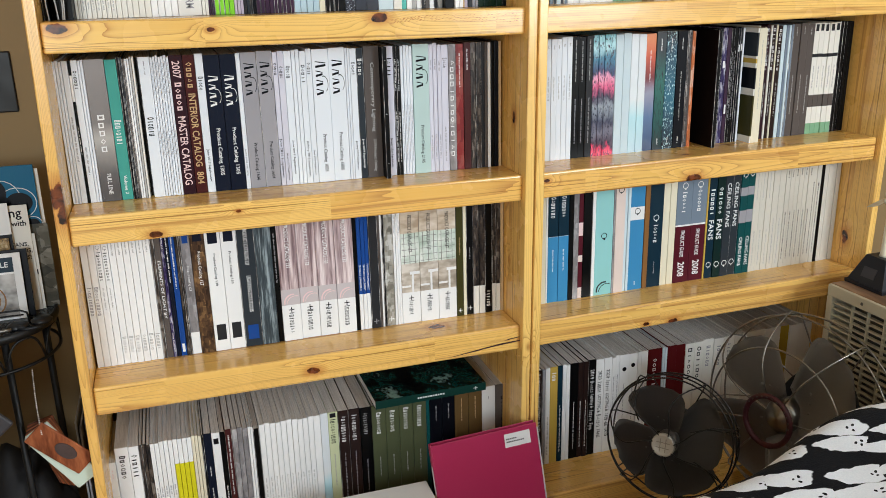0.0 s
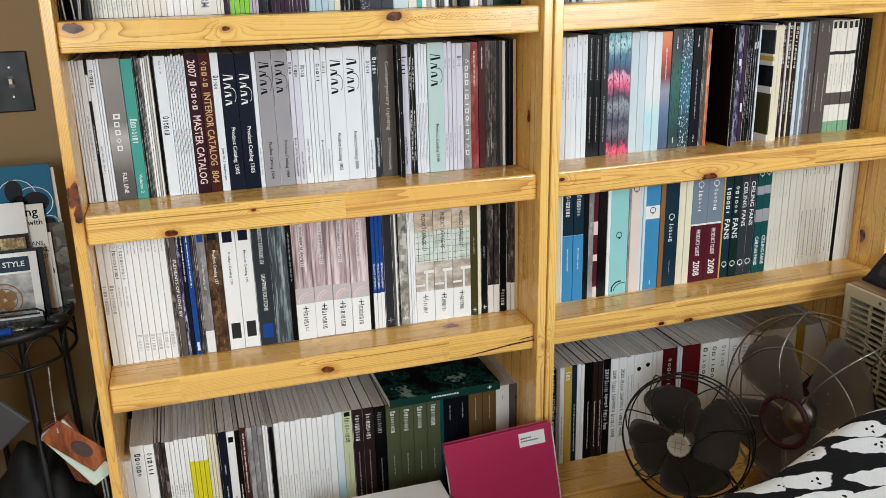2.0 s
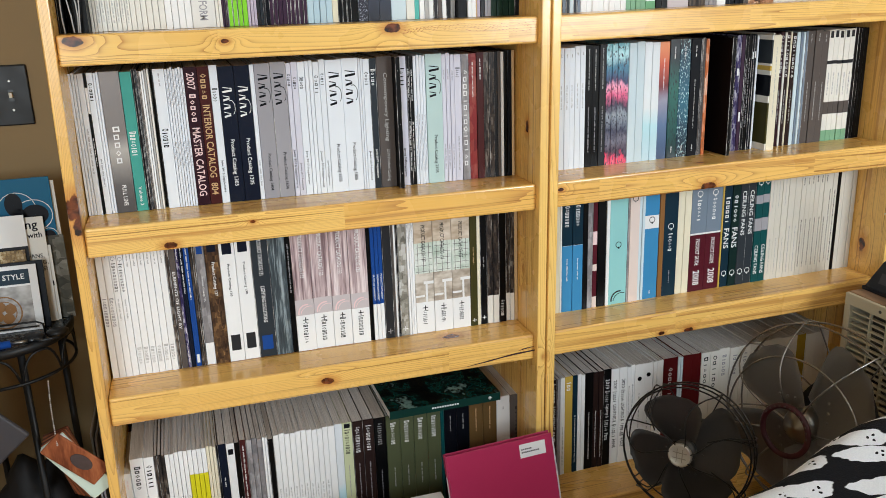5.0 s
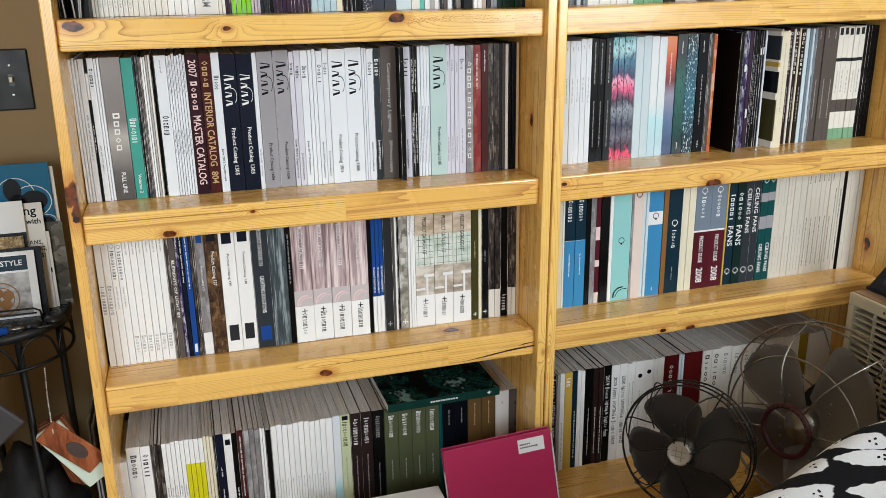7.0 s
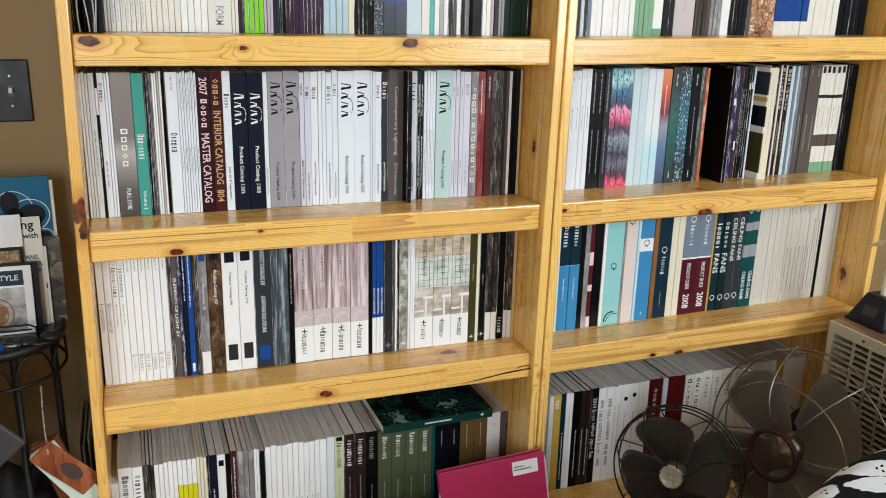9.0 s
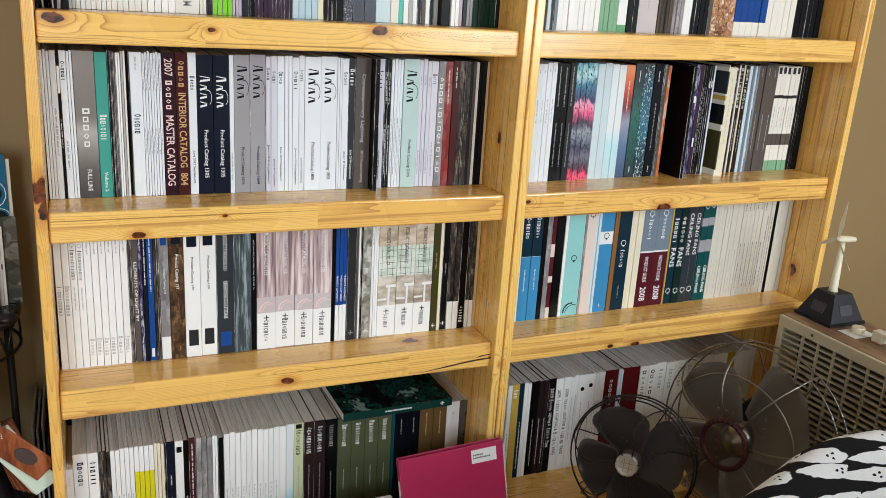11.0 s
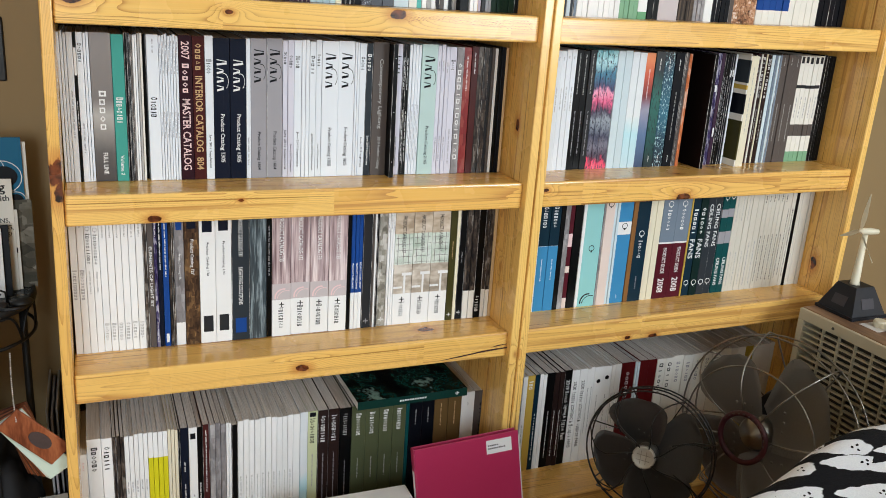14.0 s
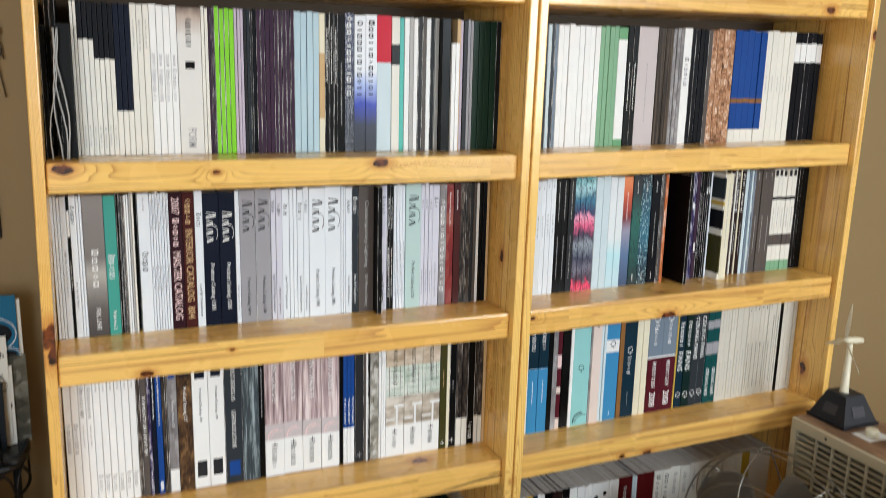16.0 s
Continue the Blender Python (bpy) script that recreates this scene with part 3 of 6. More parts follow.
def print_on(book, w, h, mark, rng):
    """Print on the spine, a hair in front of it."""
    kind, top, bottom, mat, extra, share = mark
    y, mid = -0.0003, w / 2
    z1, z0 = top * h, bottom * h
    if kind == "text":
        me, a, b, c, d = text_mesh(extra, 1.0)
        size = w * share / max(0.5, d - c) * 1.0
        along = (z1 - z0) / (b - a)
        for v in me.vertices:
            lx, ly = v.co.x - a, v.co.y - (c + d) / 2
            v.co = (mid + ly * size, y, z1 - lx * along)
        me.materials.append(mat)
        ob = tagged(new("title", me), kind="stuff")
        ob.parent = book
        return
    bm = bmesh.new()
    if kind == "tiny":
        z, half = z1, min(w * 0.16, 0.0015)
        while z > z0:
            for k in range(rng.randint(4, 9)):
                run = rng.choice((0.0007, 0.0011, 0.0014))
                if z - run < z0:
                    break
                quad(bm, mid - half, mid + half * rng.choice((0.5, 0.6, 1.0)), z - run, z, y)
                z -= run + 0.0006
            z -= 0.0022
    elif kind == "mark":
        pitch, half = (z1 - z0) / extra, min(w * 0.3, 0.0062)
        for k in range(extra):
            sign(bm, rng.choice(SIGNS), z1 - k * pitch, pitch * 0.8, mid - half, 2 * half * (1.0 if k == 0 else 0.78), y)
    elif kind == "logo":
        span, half = z1 - z0, w * 0.3
        for k in range(8):
            z, tall, thick = z1 - span * (0.02 + 0.125 * k), half * (2.1 if k < 2 else 1.4), span * (0.062 if k % 2 else 0.026)
            lean = span * (0.05, -0.04, 0.05, -0.05)[k % 4]
            bm.faces.new([bm.verts.new(p) for p in ((mid - half, y, z - thick), (mid - half, y, z), (mid - half + tall, y, z - lean), (mid - half + tall, y, z - lean - thick))])
        arc(bm, mid + half * 0.5, z1 - span * 0.66, span * 0.24, y - 0.0001, -1.0, 1.9, 0.1, half * 0.95 / (span * 0.24))
    elif kind == "square":
        half = w * 0.5 * extra
        quad(bm, mid - half, mid + half, z0, z1, y)
    elif kind == "ring":
        arc(bm, mid, z1, min(w * 0.34, 0.008), y, thick=0.22)
        quad(bm, mid - w * 0.03, mid + w * 0.05, z1 - min(w * 0.46, 0.0105), z1 - min(w * 0.2, 0.005), y)
    elif kind == "disc":
        arc(bm, mid, z1, min(w * 0.34, 0.006) * (extra or 1.0), y, thick=0.98)
    elif kind == "panes":
        for k in range(3):
            x = w * (0.18 + 0.3 * k)
            quad(bm, x - 0.0005, x + 0.0005, z0, z1, y)
        for k in range(5):
            z = z0 + (z1 - z0) * (k + 0.3) / 5
            quad(bm, w * 0.06, w * 0.94, z - 0.0004, z + 0.0004, y - 0.0001)
    elif kind == "chair":
        arc(bm, w * 0.62, z0, w * 0.5, y, 1.4, 3.3, 0.16, 1.0, 16)
        arc(bm, w * 0.75, z0 - w * 0.12, w * 0.5, y - 0.0001, 1.2, 3.0, 0.08, 1.0, 16)
    elif kind == "table":
        quad(bm, w * 0.45, w, z0 + (z1 - z0) * 0.62, z0 + (z1 - z0) * 0.72, y)
        quad(bm, w * 0.55, w * 0.66, z0, z0 + (z1 - z0) * 0.62, y)
        quad(bm, 0, w * 0.5, z0 + (z1 - z0) * 0.18, z0 + (z1 - z0) * 0.25, y)
    elif kind == "spark":
        r = min(w * 0.3, 0.006)
        quad(bm, mid - r * 0.16, mid + r * 0.16, z1 - r, z1 + r, y)
        quad(bm, mid - r, mid + r, z1 - r * 0.16, z1 + r * 0.16, y)
    tagged(part("print", bm, mat, book), kind="stuff")


# Pale spine edges: rubbed stock plus the folds' highlights, put into the colour.
def worn_lit_edge():
    m = Nodes("rubbed spine edge with fold highlight", 0.5)
    v = m.noise(m.coords((30, 30, 22), shift=m.own()), 1.0, 4, 0.7)
    return m.colour(m.ramp(v, [(0.42, srgb(60, 58, 60)), (0.5, srgb(150, 148, 148)), (0.6, srgb(226, 224, 222))])).m


WORN_LIT = worn_lit_edge()


def cover_mesh(w, d, h, base, bands, worn=False):
    """Spine and two boards, the spine's edges rounded off."""
    t = min(0.0006, w * 0.12)
    c = min(0.0009, w * 0.2)
    ring_xy = ((0, d), (0, c), (c * 0.3, c * 0.3), (c, 0), (w - c, 0), (w - c * 0.3, c * 0.3), (w, c), (w, d), (w - t, d), (w - t, t + c), (t, t + c), (t, d))
    cuts = sorted({0.0, 1.0, *(b[0] for b in bands), *(b[1] for b in bands)})
    mats = [base]
    bm = bmesh.new()
    levels = [[bm.verts.new((x, y, f * h)) for x, y in ring_xy] for f in cuts]
    n = len(ring_xy)
    for i in range(len(cuts) - 1):
        slot, mid = 0, (cuts[i] + cuts[i + 1]) / 2
        for b0, b1, mat in bands:
            if b0 <= mid <= b1:
                if mat not in mats:
                    mats.append(mat)
                slot = mats.index(mat)
        for k in range(n):
            face = bm.faces.new((levels[i][k], levels[i][(k + 1) % n], levels[i + 1][(k + 1) % n], levels[i + 1][k]))
            face.material_index = slot
            # rounded edges get the rubbed tone with its painted highlight
            if worn and k in (1, 2, 4, 5):
                if WORN_LIT not in mats:
                    mats.append(WORN_LIT)
                face.material_index = mats.index(WORN_LIT)
    for level, flip in ((levels[0], False), (levels[-1], True)):
        for a, b, c1, d1 in ((0, 1, 10, 11), (1, 2, 9, 10), (2, 3, 9, 9), (3, 4, 9, 9), (4, 5, 9, 9), (5, 6, 9, 9), (6, 7, 8, 9)):
            loop = [level[a], level[b], level[c1]] + ([level[d1]] if d1 != c1 else [])
            if (a, b) == (1, 2):
                loop = [level[1], level[2], level[9], level[10]]
            bm.faces.new(loop if flip else loop[::-1])
    bmesh.ops.recalc_face_normals(bm, faces=bm.faces)
    return bm, mats


STRIPES = {"STRIPY": (PAPER, CHAR, TAUPE, WHITE, BLACK, SILVER), "CHARSTRIPE": (CHAR, INKY, PALEPURPLE, CHAR, SLATE), "STEELSTRIPE": (STEEL, SLATE, ICE, SLATE), "WINESTRIPE": (MAROON, COCOA)}
DARK = (CHAR, INKY, BLACK, SLATE, VIOLET, DEEPGREEN, MAROON, COCOA, TAUPE, DARKPHOTO, PURPLEPHOTO, DARKWOOD, STEEL, GREY, LIME2)


class Shelf:
    """A row of catalogs that stand side by side."""

    def __init__(self, x, y, z, slope, group, seed, height=0.2755):
        self.x, self.y, self.z, self.slope, self.group, self.h, self.x0 = x, y, z, slope, group, height, x
        self.rng = random.Random(seed)

    def gap(self, width):
        self.x += width / 1000

    def add(self, width, style, n=1, h=0, out=0, back=0, bands=(), marks=()):
        for k in range(n):
            base, more, tone = style, bands, ""
            if isinstance(style, str):
                tone = {"STRIPY": "pale and dark", "CURTAIN": "pink curtain-print", "DINING": "interior-photo", "BLUEWHITE": "blue and white", "SKYBLUE": "two-tone blue", "GREYWINE": "grey and wine-red", "TEALGREY": "teal", "LEAFY": "white and green",
                        "YELLOWY": "white and yellow", "DARKTOP": "black-topped white", "NAVYTOP": "navy-topped white", "BLUEBOOK": "bright blue", "BLACKBAND": "black and white"}.get(style, "patterned")
                if LAYOUT[style] is None:
                    base = STRIPES[style][(k + len(self.group)) % len(STRIPES[style])] if style != "STRIPY" or self.rng.random() < 0.8 else WHITE
                else:
                    base, more = LAYOUT[style]
                    if style in ("DARKTOP", "NAVYTOP"):
                        cut = (0.76, 0.76, 0.76, 0.64, 0.64, 0.64, 0.64)[k % 7] if style == "DARKTOP" else 0.3
                        more = ((cut, 1, more[0][2]),)
            else:
                tone = base.name.replace(" print", "")
            w = width / 1000
            tall = self.h + h / 1000 + self.rng.uniform(-0.0022, 0.0022)
            deep = 0.2 + self.rng.uniform(-0.002, 0.002)
            slack = 0.00035 if w > 0.003 else 0.0002
            bm, mats = cover_mesh(w - 2 * slack, deep, tall, base, more, base in DARK and self.rng.random() < (0.75 if w < 0.0098 else 0.35))
            name = "magazine" if w < 0.0098 else "catalog"
            book = mesh_object(name, bm, mats)
            y = self.y + self.rng.uniform(-0.0016, 0.0016) - out / 1000 + back / 1000
            book.matrix_basis = pose(self.x + slack, y, self.z + self.slope * (self.x - self.x0) + 0.0006)
            tagged(book, f"{'thin' if w < 0.007 else 'thick' if w > 0.022 else 'slim'} {tone} softcover {name} upright on a pine shelf", name, self.group.replace("catalogs", name + "s"))
            t = min(0.0006, w * 0.12)
            part("page_block", one_box(t + 0.0001, w - 2 * slack - t - 0.0001, t + 0.001, deep - 0.0015, 0.0008, tall - 0.0008), PAGES, book)
            for mark in marks:
                print_on(book, w - 2 * slack, tall, mark, self.rng)
            self.x += w


# catalogs on the upper shelf of the first bookcase
upper_left = Shelf(-0.1280, 0.108, 0.943, 0.0, "catalogs on the upper shelf of the first bookcase", 3)
upper_left.add(5.3, COOL, n=3)
upper_left.add(11.0, COOL, marks=tiny(.62, .3))
upper_left.add(5.0, BLACK, bands=((.72, .9, WHITE),), marks=tiny(.55, .35, WHITE))
upper_left.add(12.0, COOL, marks=wordmark(.93, .8, BLACK) + tiny(.4, .2))
upper_left.add(5.0, COOL, n=2)
upper_left.add(37.0, DUSK, marks=wordmark(.62, .34, PALE, 5) + lettering('FULL LINE', .2, .05, PALE, .22))
upper_left.add(22.0, TEAL, marks=wordmark(.58, .4, PALE, 8) + lettering('Volume 2', .18, .04, PALE, .3))
upper_left.add(6.0, BLACK)
upper_left.add(4.3, "STRIPY", n=6)
upper_left.add(7.0, BLACK, back=14)
upper_left.add(22.0, COOL, marks=tiny(.97, .88) + wordmark(.58, .44, BLACK, 6))
upper_left.add(5.0, COOL, marks=tiny(.96, .74) + tiny(.48, .3), n=7)
upper_left.add(25.0, PLUM, marks=lettering('2007', .96, .84, PINK, .62) + wordmark(.81, .6, PINK, 5) + lettering('MASTER CATALOG', .57, .07, PINK, .62))
upper_left.add(23.0, MAROON, marks=wordmark(.95, .76, TAN, 5) + lettering('INTERIOR CATALOG', .73, .2, TAN, .62) + lettering('804', .16, .07, TAN, .62))
upper_left.add(16.0, COOL, marks=wordmark(.84, .74, BLACK, 5) + lettering('June 2012 Supplement', .32, .08, INK, .36))
upper_left.add(31.0, NAVY, marks=logo(.86, .62, PALE) + lettering('Product Catalog 1305', .47, .12, PALE, .34), n=2)
upper_left.add(9.0, COOL, marks=tiny(.3, .1))
upper_left.add(31.5, GREY, marks=logo(.93, .68, INK) + lettering('Product Catalog 1604', .34, .06, INK, .28), n=2)
upper_left.add(10.0, LAVENDER, marks=wordmark(.92, .83, INK, 5) + lettering('June 2016 Supplement', .36, .06, INK, .6))
upper_left.add(13.0, LAVENDER, marks=wordmark(.89, .8, INK, 5) + lettering('January 2017 Supplement', .25, .04, INK, .36))
upper_left.add(15.0, COOL, marks=wordmark(.89, .8, INK, 5) + lettering('June 2017 Supplement', .34, .08, INK, .36))
upper_left.add(8.0, COOL, n=2)
upper_left.add(13.0, COOL, marks=wordmark(.9, .76, INK, 5) + lettering('January 2018 Supplement', .33, .05, INK, .4))
upper_left.add(12.0, COOL, marks=wordmark(.9, .81, INK, 5) + lettering('June 2018 Supplement', .25, .06, INK, .36))
upper_left.add(34.5, COOL, marks=logo(.92, .65, INK) + lettering('Product Catalog 1805', .37, .08, INK, .28), n=2)
upper_left.add(5.0, COOL, n=2)
upper_left.add(14.0, COOL, marks=wordmark(.9, .8, INK, 5) + lettering('January 2019 Supplement', .3, .07, INK, .36))
upper_left.add(15.0, SLATE, marks=wordmark(.92, .79, PALE, 5) + lettering('June 2019 Supplement', .31, .08, PALE, .42))
upper_left.add(34.0, TAUPE, marks=lettering('Contemporary Lighting', .88, .36, SILVER, .3) + lettering('2019 Product Catalog', .3, .05, SILVER, .26))
upper_left.add(11.0, BLACK, out=26, marks=dots(PALE))
upper_left.add(19.0, LAVENDER, marks=wordmark(.92, .77, INK, 5) + lettering('January 2020 Supplement', .3, .07, INK, .3))
upper_left.add(7.5, BLACK, marks=tiny(.9, .66, PALE) + tiny(.5, .1, PALE), n=2)
upper_left.add(6.7, COOL, marks=tiny(.55, .1), n=4)
upper_left.add(36.0, AQUA, marks=logo(.92, .66, INK) + lettering('Product Catalog 2105', .38, .08, INK, .26))
upper_left.add(9.3, LAVENDER, marks=tiny(.88, .8) + tiny(.3, .1), n=3)
upper_left.add(16.0, LAVENDER, marks=wordmark(.9, .82, INK, 5) + tiny(.36, .08))
upper_left.add(17.0, GREYPHOTO, marks=wordmark(.88, .1, PALE, 14))
upper_left.add(18.0, REDPHOTO, marks=tiny(.93, .66, PALE))
upper_left.add(16.0, MAROON, marks=tiny(.95, .78, PALE))
upper_left.add(12.5, DARKPHOTO, n=2)
upper_left.add(7.5, "STRIPY", n=4)
upper_left.add(10.0, INKY)
upper_left.add(7.0, TAN)

# catalogs on the upper shelf of the second bookcase
upper_right = Shelf(0.8830, 0.112, 0.943, 0.013, "catalogs on the upper shelf of the second bookcase", 4)
upper_right.add(13.2, COOL, marks=tiny(.95, .92, SILVER) + tiny(.7, .5, SILVER), n=5)
upper_right.add(17.3, BLACK, marks=tiny(.97, .64, SILVER) + tiny(.5, .12, GREY), n=2)
upper_right.add(17.0, CHAR, marks=tiny(.97, .64, SILVER) + tiny(.5, .12, GREY))
upper_right.add(14.5, NEON, n=4)
upper_right.add(19.8, ICE, n=2)
upper_right.add(19.8, ICE2, n=2)
upper_right.add(27.0, SUNSET, marks=tiny(.86, .6, PALE))
upper_right.add(27.0, FOREST, marks=tiny(.94, .84, PALE) + tiny(.1, .04, PALE))
upper_right.add(29.0, NIGHT, marks=tiny(.94, .84, PALE) + tiny(.1, .04, PALE))
upper_right.add(27.0, INKY, marks=tiny(.94, .84, PALE) + tiny(.66, .24, SILVER) + tiny(.1, .04, PALE))
upper_right.add(4.5, TAUPE, n=3)
upper_right.add(9.0, ORANGEY)
upper_right.gap(32)
upper_right.add(10, BLACK, out=42, marks=dots(GREY))
upper_right.add(8.0, INKY, marks=tiny(.9, .3, SILVER))
upper_right.add(8.0, CHAR, marks=tiny(.7, .1, PALE))
upper_right.add(8.0, BLACK, marks=tiny(.95, .5, SILVER))
upper_right.add(9.0, INKY, marks=dash(.6, .56, PALE))
upper_right.add(13.0, PURPLEPHOTO, marks=dash(.72, .66, PALE))
upper_right.add(10.0, VIOLET, marks=dash(.34, .26, PALE))
upper_right.add(9.0, BLACK, marks=tiny(.8, .2, GREY), n=2)
upper_right.add(7.0, INKY, marks=dash(.86, .8, PALE), n=2)
upper_right.add(5.0, COOL)
upper_right.gap(12)
upper_right.add(5, "ALBUM", out=32)
upper_right.add(23.0, CREAM, out=32, marks=tiny(.9, .3, SILVER))
upper_right.add(5.0, PAPER)
upper_right.add(12.0, COCOA, marks=wordmark(.97, .6, PALE, 10) + tiny(.5, .2, SILVER))
upper_right.add(5.0, PAPER)
upper_right.add(12.0, PLUM, marks=wordmark(.97, .6, PALE, 10) + tiny(.5, .2, SILVER))
upper_right.add(5.0, PAPER)
upper_right.add(12.0, COCOA, marks=wordmark(.97, .6, PALE, 10) + tiny(.5, .2, SILVER))
upper_right.add(4.5, CREAM)
upper_right.add(12.0, COCOA, marks=wordmark(.97, .6, PALE, 10) + tiny(.5, .2, SILVER))
upper_right.add(6.5, ICE, n=2)
upper_right.add(7.0, STEEL)
upper_right.add(6.0, ICE)
upper_right.add(8.0, STEEL)
upper_right.add(21.0, TAUPE, marks=tiny(.97, .9, SILVER) + tiny(.55, .2, SILVER), n=3)
upper_right.add(15.2, "LEAFY", marks=square(.99, .93, CHAR) + tiny(.62, .42, GREY), n=5)
upper_right.add(10.7, BLACK, marks=tiny(.6, .2, CHAR), n=4)

# catalogs on the middle shelf of the first bookcase
middle_left = Shelf(-0.1300, 0.1, 0.595, 0.0, "catalogs on the middle shelf of the first bookcase", 5)
middle_left.add(13.5, WHITE, marks=tiny(.97, .95) + wordmark(.64, .41, GREY, 10), n=2)
middle_left.add(13.0, WHITE, marks=ring(.93) + wordmark(.9, .67, INK, 10) + tiny(.62, .45, SILVER), n=2)
middle_left.add(13.2, WHITE, marks=tiny(.96, .86, SILVER) + wordmark(.22, .08, SILVER, 6), n=6)
middle_left.add(8.0, DARKPHOTO)
middle_left.add(12.0, TAUPE, marks=lettering('ELEMENTS OF LIGHT BY', .78, .32, PALE, .5))
middle_left.add(7.0, PURPLEPHOTO, marks=tiny(.97, .86, PALE) + tiny(.2, .04, PALE))
middle_left.add(9.0, NAVY, marks=tiny(.97, .6, PALE))
middle_left.add(12.0, BLUE, marks=tiny(.96, .55, PALE) + dash(.1, .03, PALE))
middle_left.add(5.5, DARKPHOTO, n=2)
middle_left.add(19.0, GREYPHOTO, bands=((0, .18, WHITE),), marks=square(.99, .9, BLUE) + lettering('Product Catalog 125', .72, .52, PALE, .3))
middle_left.add(29.0, AMBERPHOTO, marks=square(.99, .9, NAVY) + lettering('Product Catalog 127', .82, .55, PALE, .3))
middle_left.add(32.0, WHITE, marks=square(.99, .88, NAVY) + lettering('Product Catalog 130', .8, .54, INK, .2) + square(.22, .09, CHAR), n=2)
middle_left.add(37.0, SLATE, marks=lettering('PRODUCT CATALOG 131', .98, .68, PALE, .24) + lettering('LIGHTING SOLUTIONS', .59, .29, PALE, .24) + square(.18, .06, BLUE))
middle_left.add(35.0, SHRINK)
middle_left.add(11.0, BLACK, marks=tiny(.9, .5, GREY))
middle_left.add(41.0, "CURTAIN", marks=scene_print("chair", .43, .32, PINK) + lettering('PRODUCT CATALOG 133', .96, .61, PALE, .24) + spark(.26) + wordmark(.24, .06, CHAR, 8), n=4)
middle_left.add(9.0, BLACK)
middle_left.add(8.7, "BLUEWHITE", marks=lettering('PRODUCT SUPPLEMENT', .56, .34, PALE, .5), n=3)
middle_left.add(21.0, CHAR, marks=spark(.06, GREY))
middle_left.add(5.0, "STRIPY", n=3)
middle_left.add(20.0, KITCHEN, marks=spark(.06, PALE))
middle_left.add(5.7, WHITE, marks=tiny(.95, .8), n=3)
middle_left.add(43.7, "DINING", marks=scene_print("panes", .78, .52, TAUPE) + scene_print("table", .52, .27, PALE) + disc(.98, NAVY) + lettering('PRODUCT CATALOG 137', .93, .62, INK, .22) + spark(.22) + wordmark(.2, .07, CHAR, 8), n=3)
middle_left.add(17.0, OLIVE, marks=tiny(.7, .55, TAN) + spark(.05, PALE))
middle_left.add(8.0, CREAM)
middle_left.add(17.0, BLACK, marks=tiny(.6, .5, GREY) + spark(.06, PALE))
middle_left.add(14.0, "DARKWHITE", n=2)
middle_left.add(18.0, BLACK, marks=wordmark(.2, .05, PALE, 6))
middle_left.add(10.5, "DARKWHITE", n=2)
middle_left.add(8.0, TAN)

# catalogs on the middle shelf of the second bookcase
middle_right = Shelf(0.8710, 0.1, 0.595, 0.013, "catalogs on the middle shelf of the second bookcase", 6)
middle_right.add(14.0, CREAM, h=-4)
middle_right.add(5.0, "STRIPY")
middle_right.add(27.0, "SKYBLUE", marks=wordmark(.95, .76, PALE, 7) + dash(.6, .598, PALE) + tiny(.48, .28, PALE), n=2)
middle_right.add(13.0, BLACK)
middle_right.add(14.0, GREYPHOTO)
middle_right.add(12.0, "REDWHITE")
middle_right.add(23.0, BLACK, h=2)
middle_right.add(9.0, WHITE)
middle_right.add(48.0, SEAFOAM, marks=ring(.55, INK) + scene_print('chair', .12, .04, CHAR))
middle_right.add(5.0, GREYPHOTO)
middle_right.add(26.0, BLUSH, marks=ring(.95, CHAR))
middle_right.add(7.5, ICE, n=2)
middle_right.add(40.0, "AZURE", marks=ring(.74, CHAR) + tiny(.08, .04, PALE))
middle_right.add(13.0, BROWN)
middle_right.add(39.0, PETROL, marks=ring(.66, PALE) + wordmark(.6, .42, PALE, 6) + tiny(.25, .12, GREY))
middle_right.add(18.5, CREAM, n=2)
middle_right.add(44.0, "GREYWINE", marks=ring(.92, PALE) + wordmark(.87, .66, PALE, 6) + lettering('PRODUCT GUIDE', .5, .25, PALE, .26) + lettering('2008', .2, .06, PALE, .44), n=2)
middle_right.add(5.0, GOLD)
middle_right.add(22.0, PETROL, marks=wordmark(.86, .6, PALE, 6) + lettering('FANS', .56, .37, PALE, .7) + ring(.13, PALE))
middle_right.add(23.0, FOREST2, marks=wordmark(.86, .6, PALE, 6) + lettering('FANS', .56, .37, PALE, .7) + ring(.13, PALE))
middle_right.add(23.5, SLATE, marks=lettering('CEILING FANS', .9, .48, PALE, .5) + ring(.13, PALE), n=2)
middle_right.add(20.5, "TEALGREY", marks=ring(.96, PALE) + lettering('CEILING FANS', .36, .08, PALE, .5), n=2)
middle_right.add(18.8, STOCK, marks=tiny(.95, .7, SILVER) + tiny(.4, .05, SILVER), n=3)
middle_right.add(18.8, STOCK, marks=tiny(.5, .05, GREY), n=2)
middle_right.add(14.0, STOCK, marks=tiny(.95, .88, INK) + tiny(.55, .08, INK), n=6)
middle_right.add(14.2, STOCK, marks=tiny(.8, .1, INK), n=2)
middle_right.add(9.0, BLACK)
middle_right.add(12.5, STOCK, n=2)
middle_right.add(13.0, STOCK, n=2)

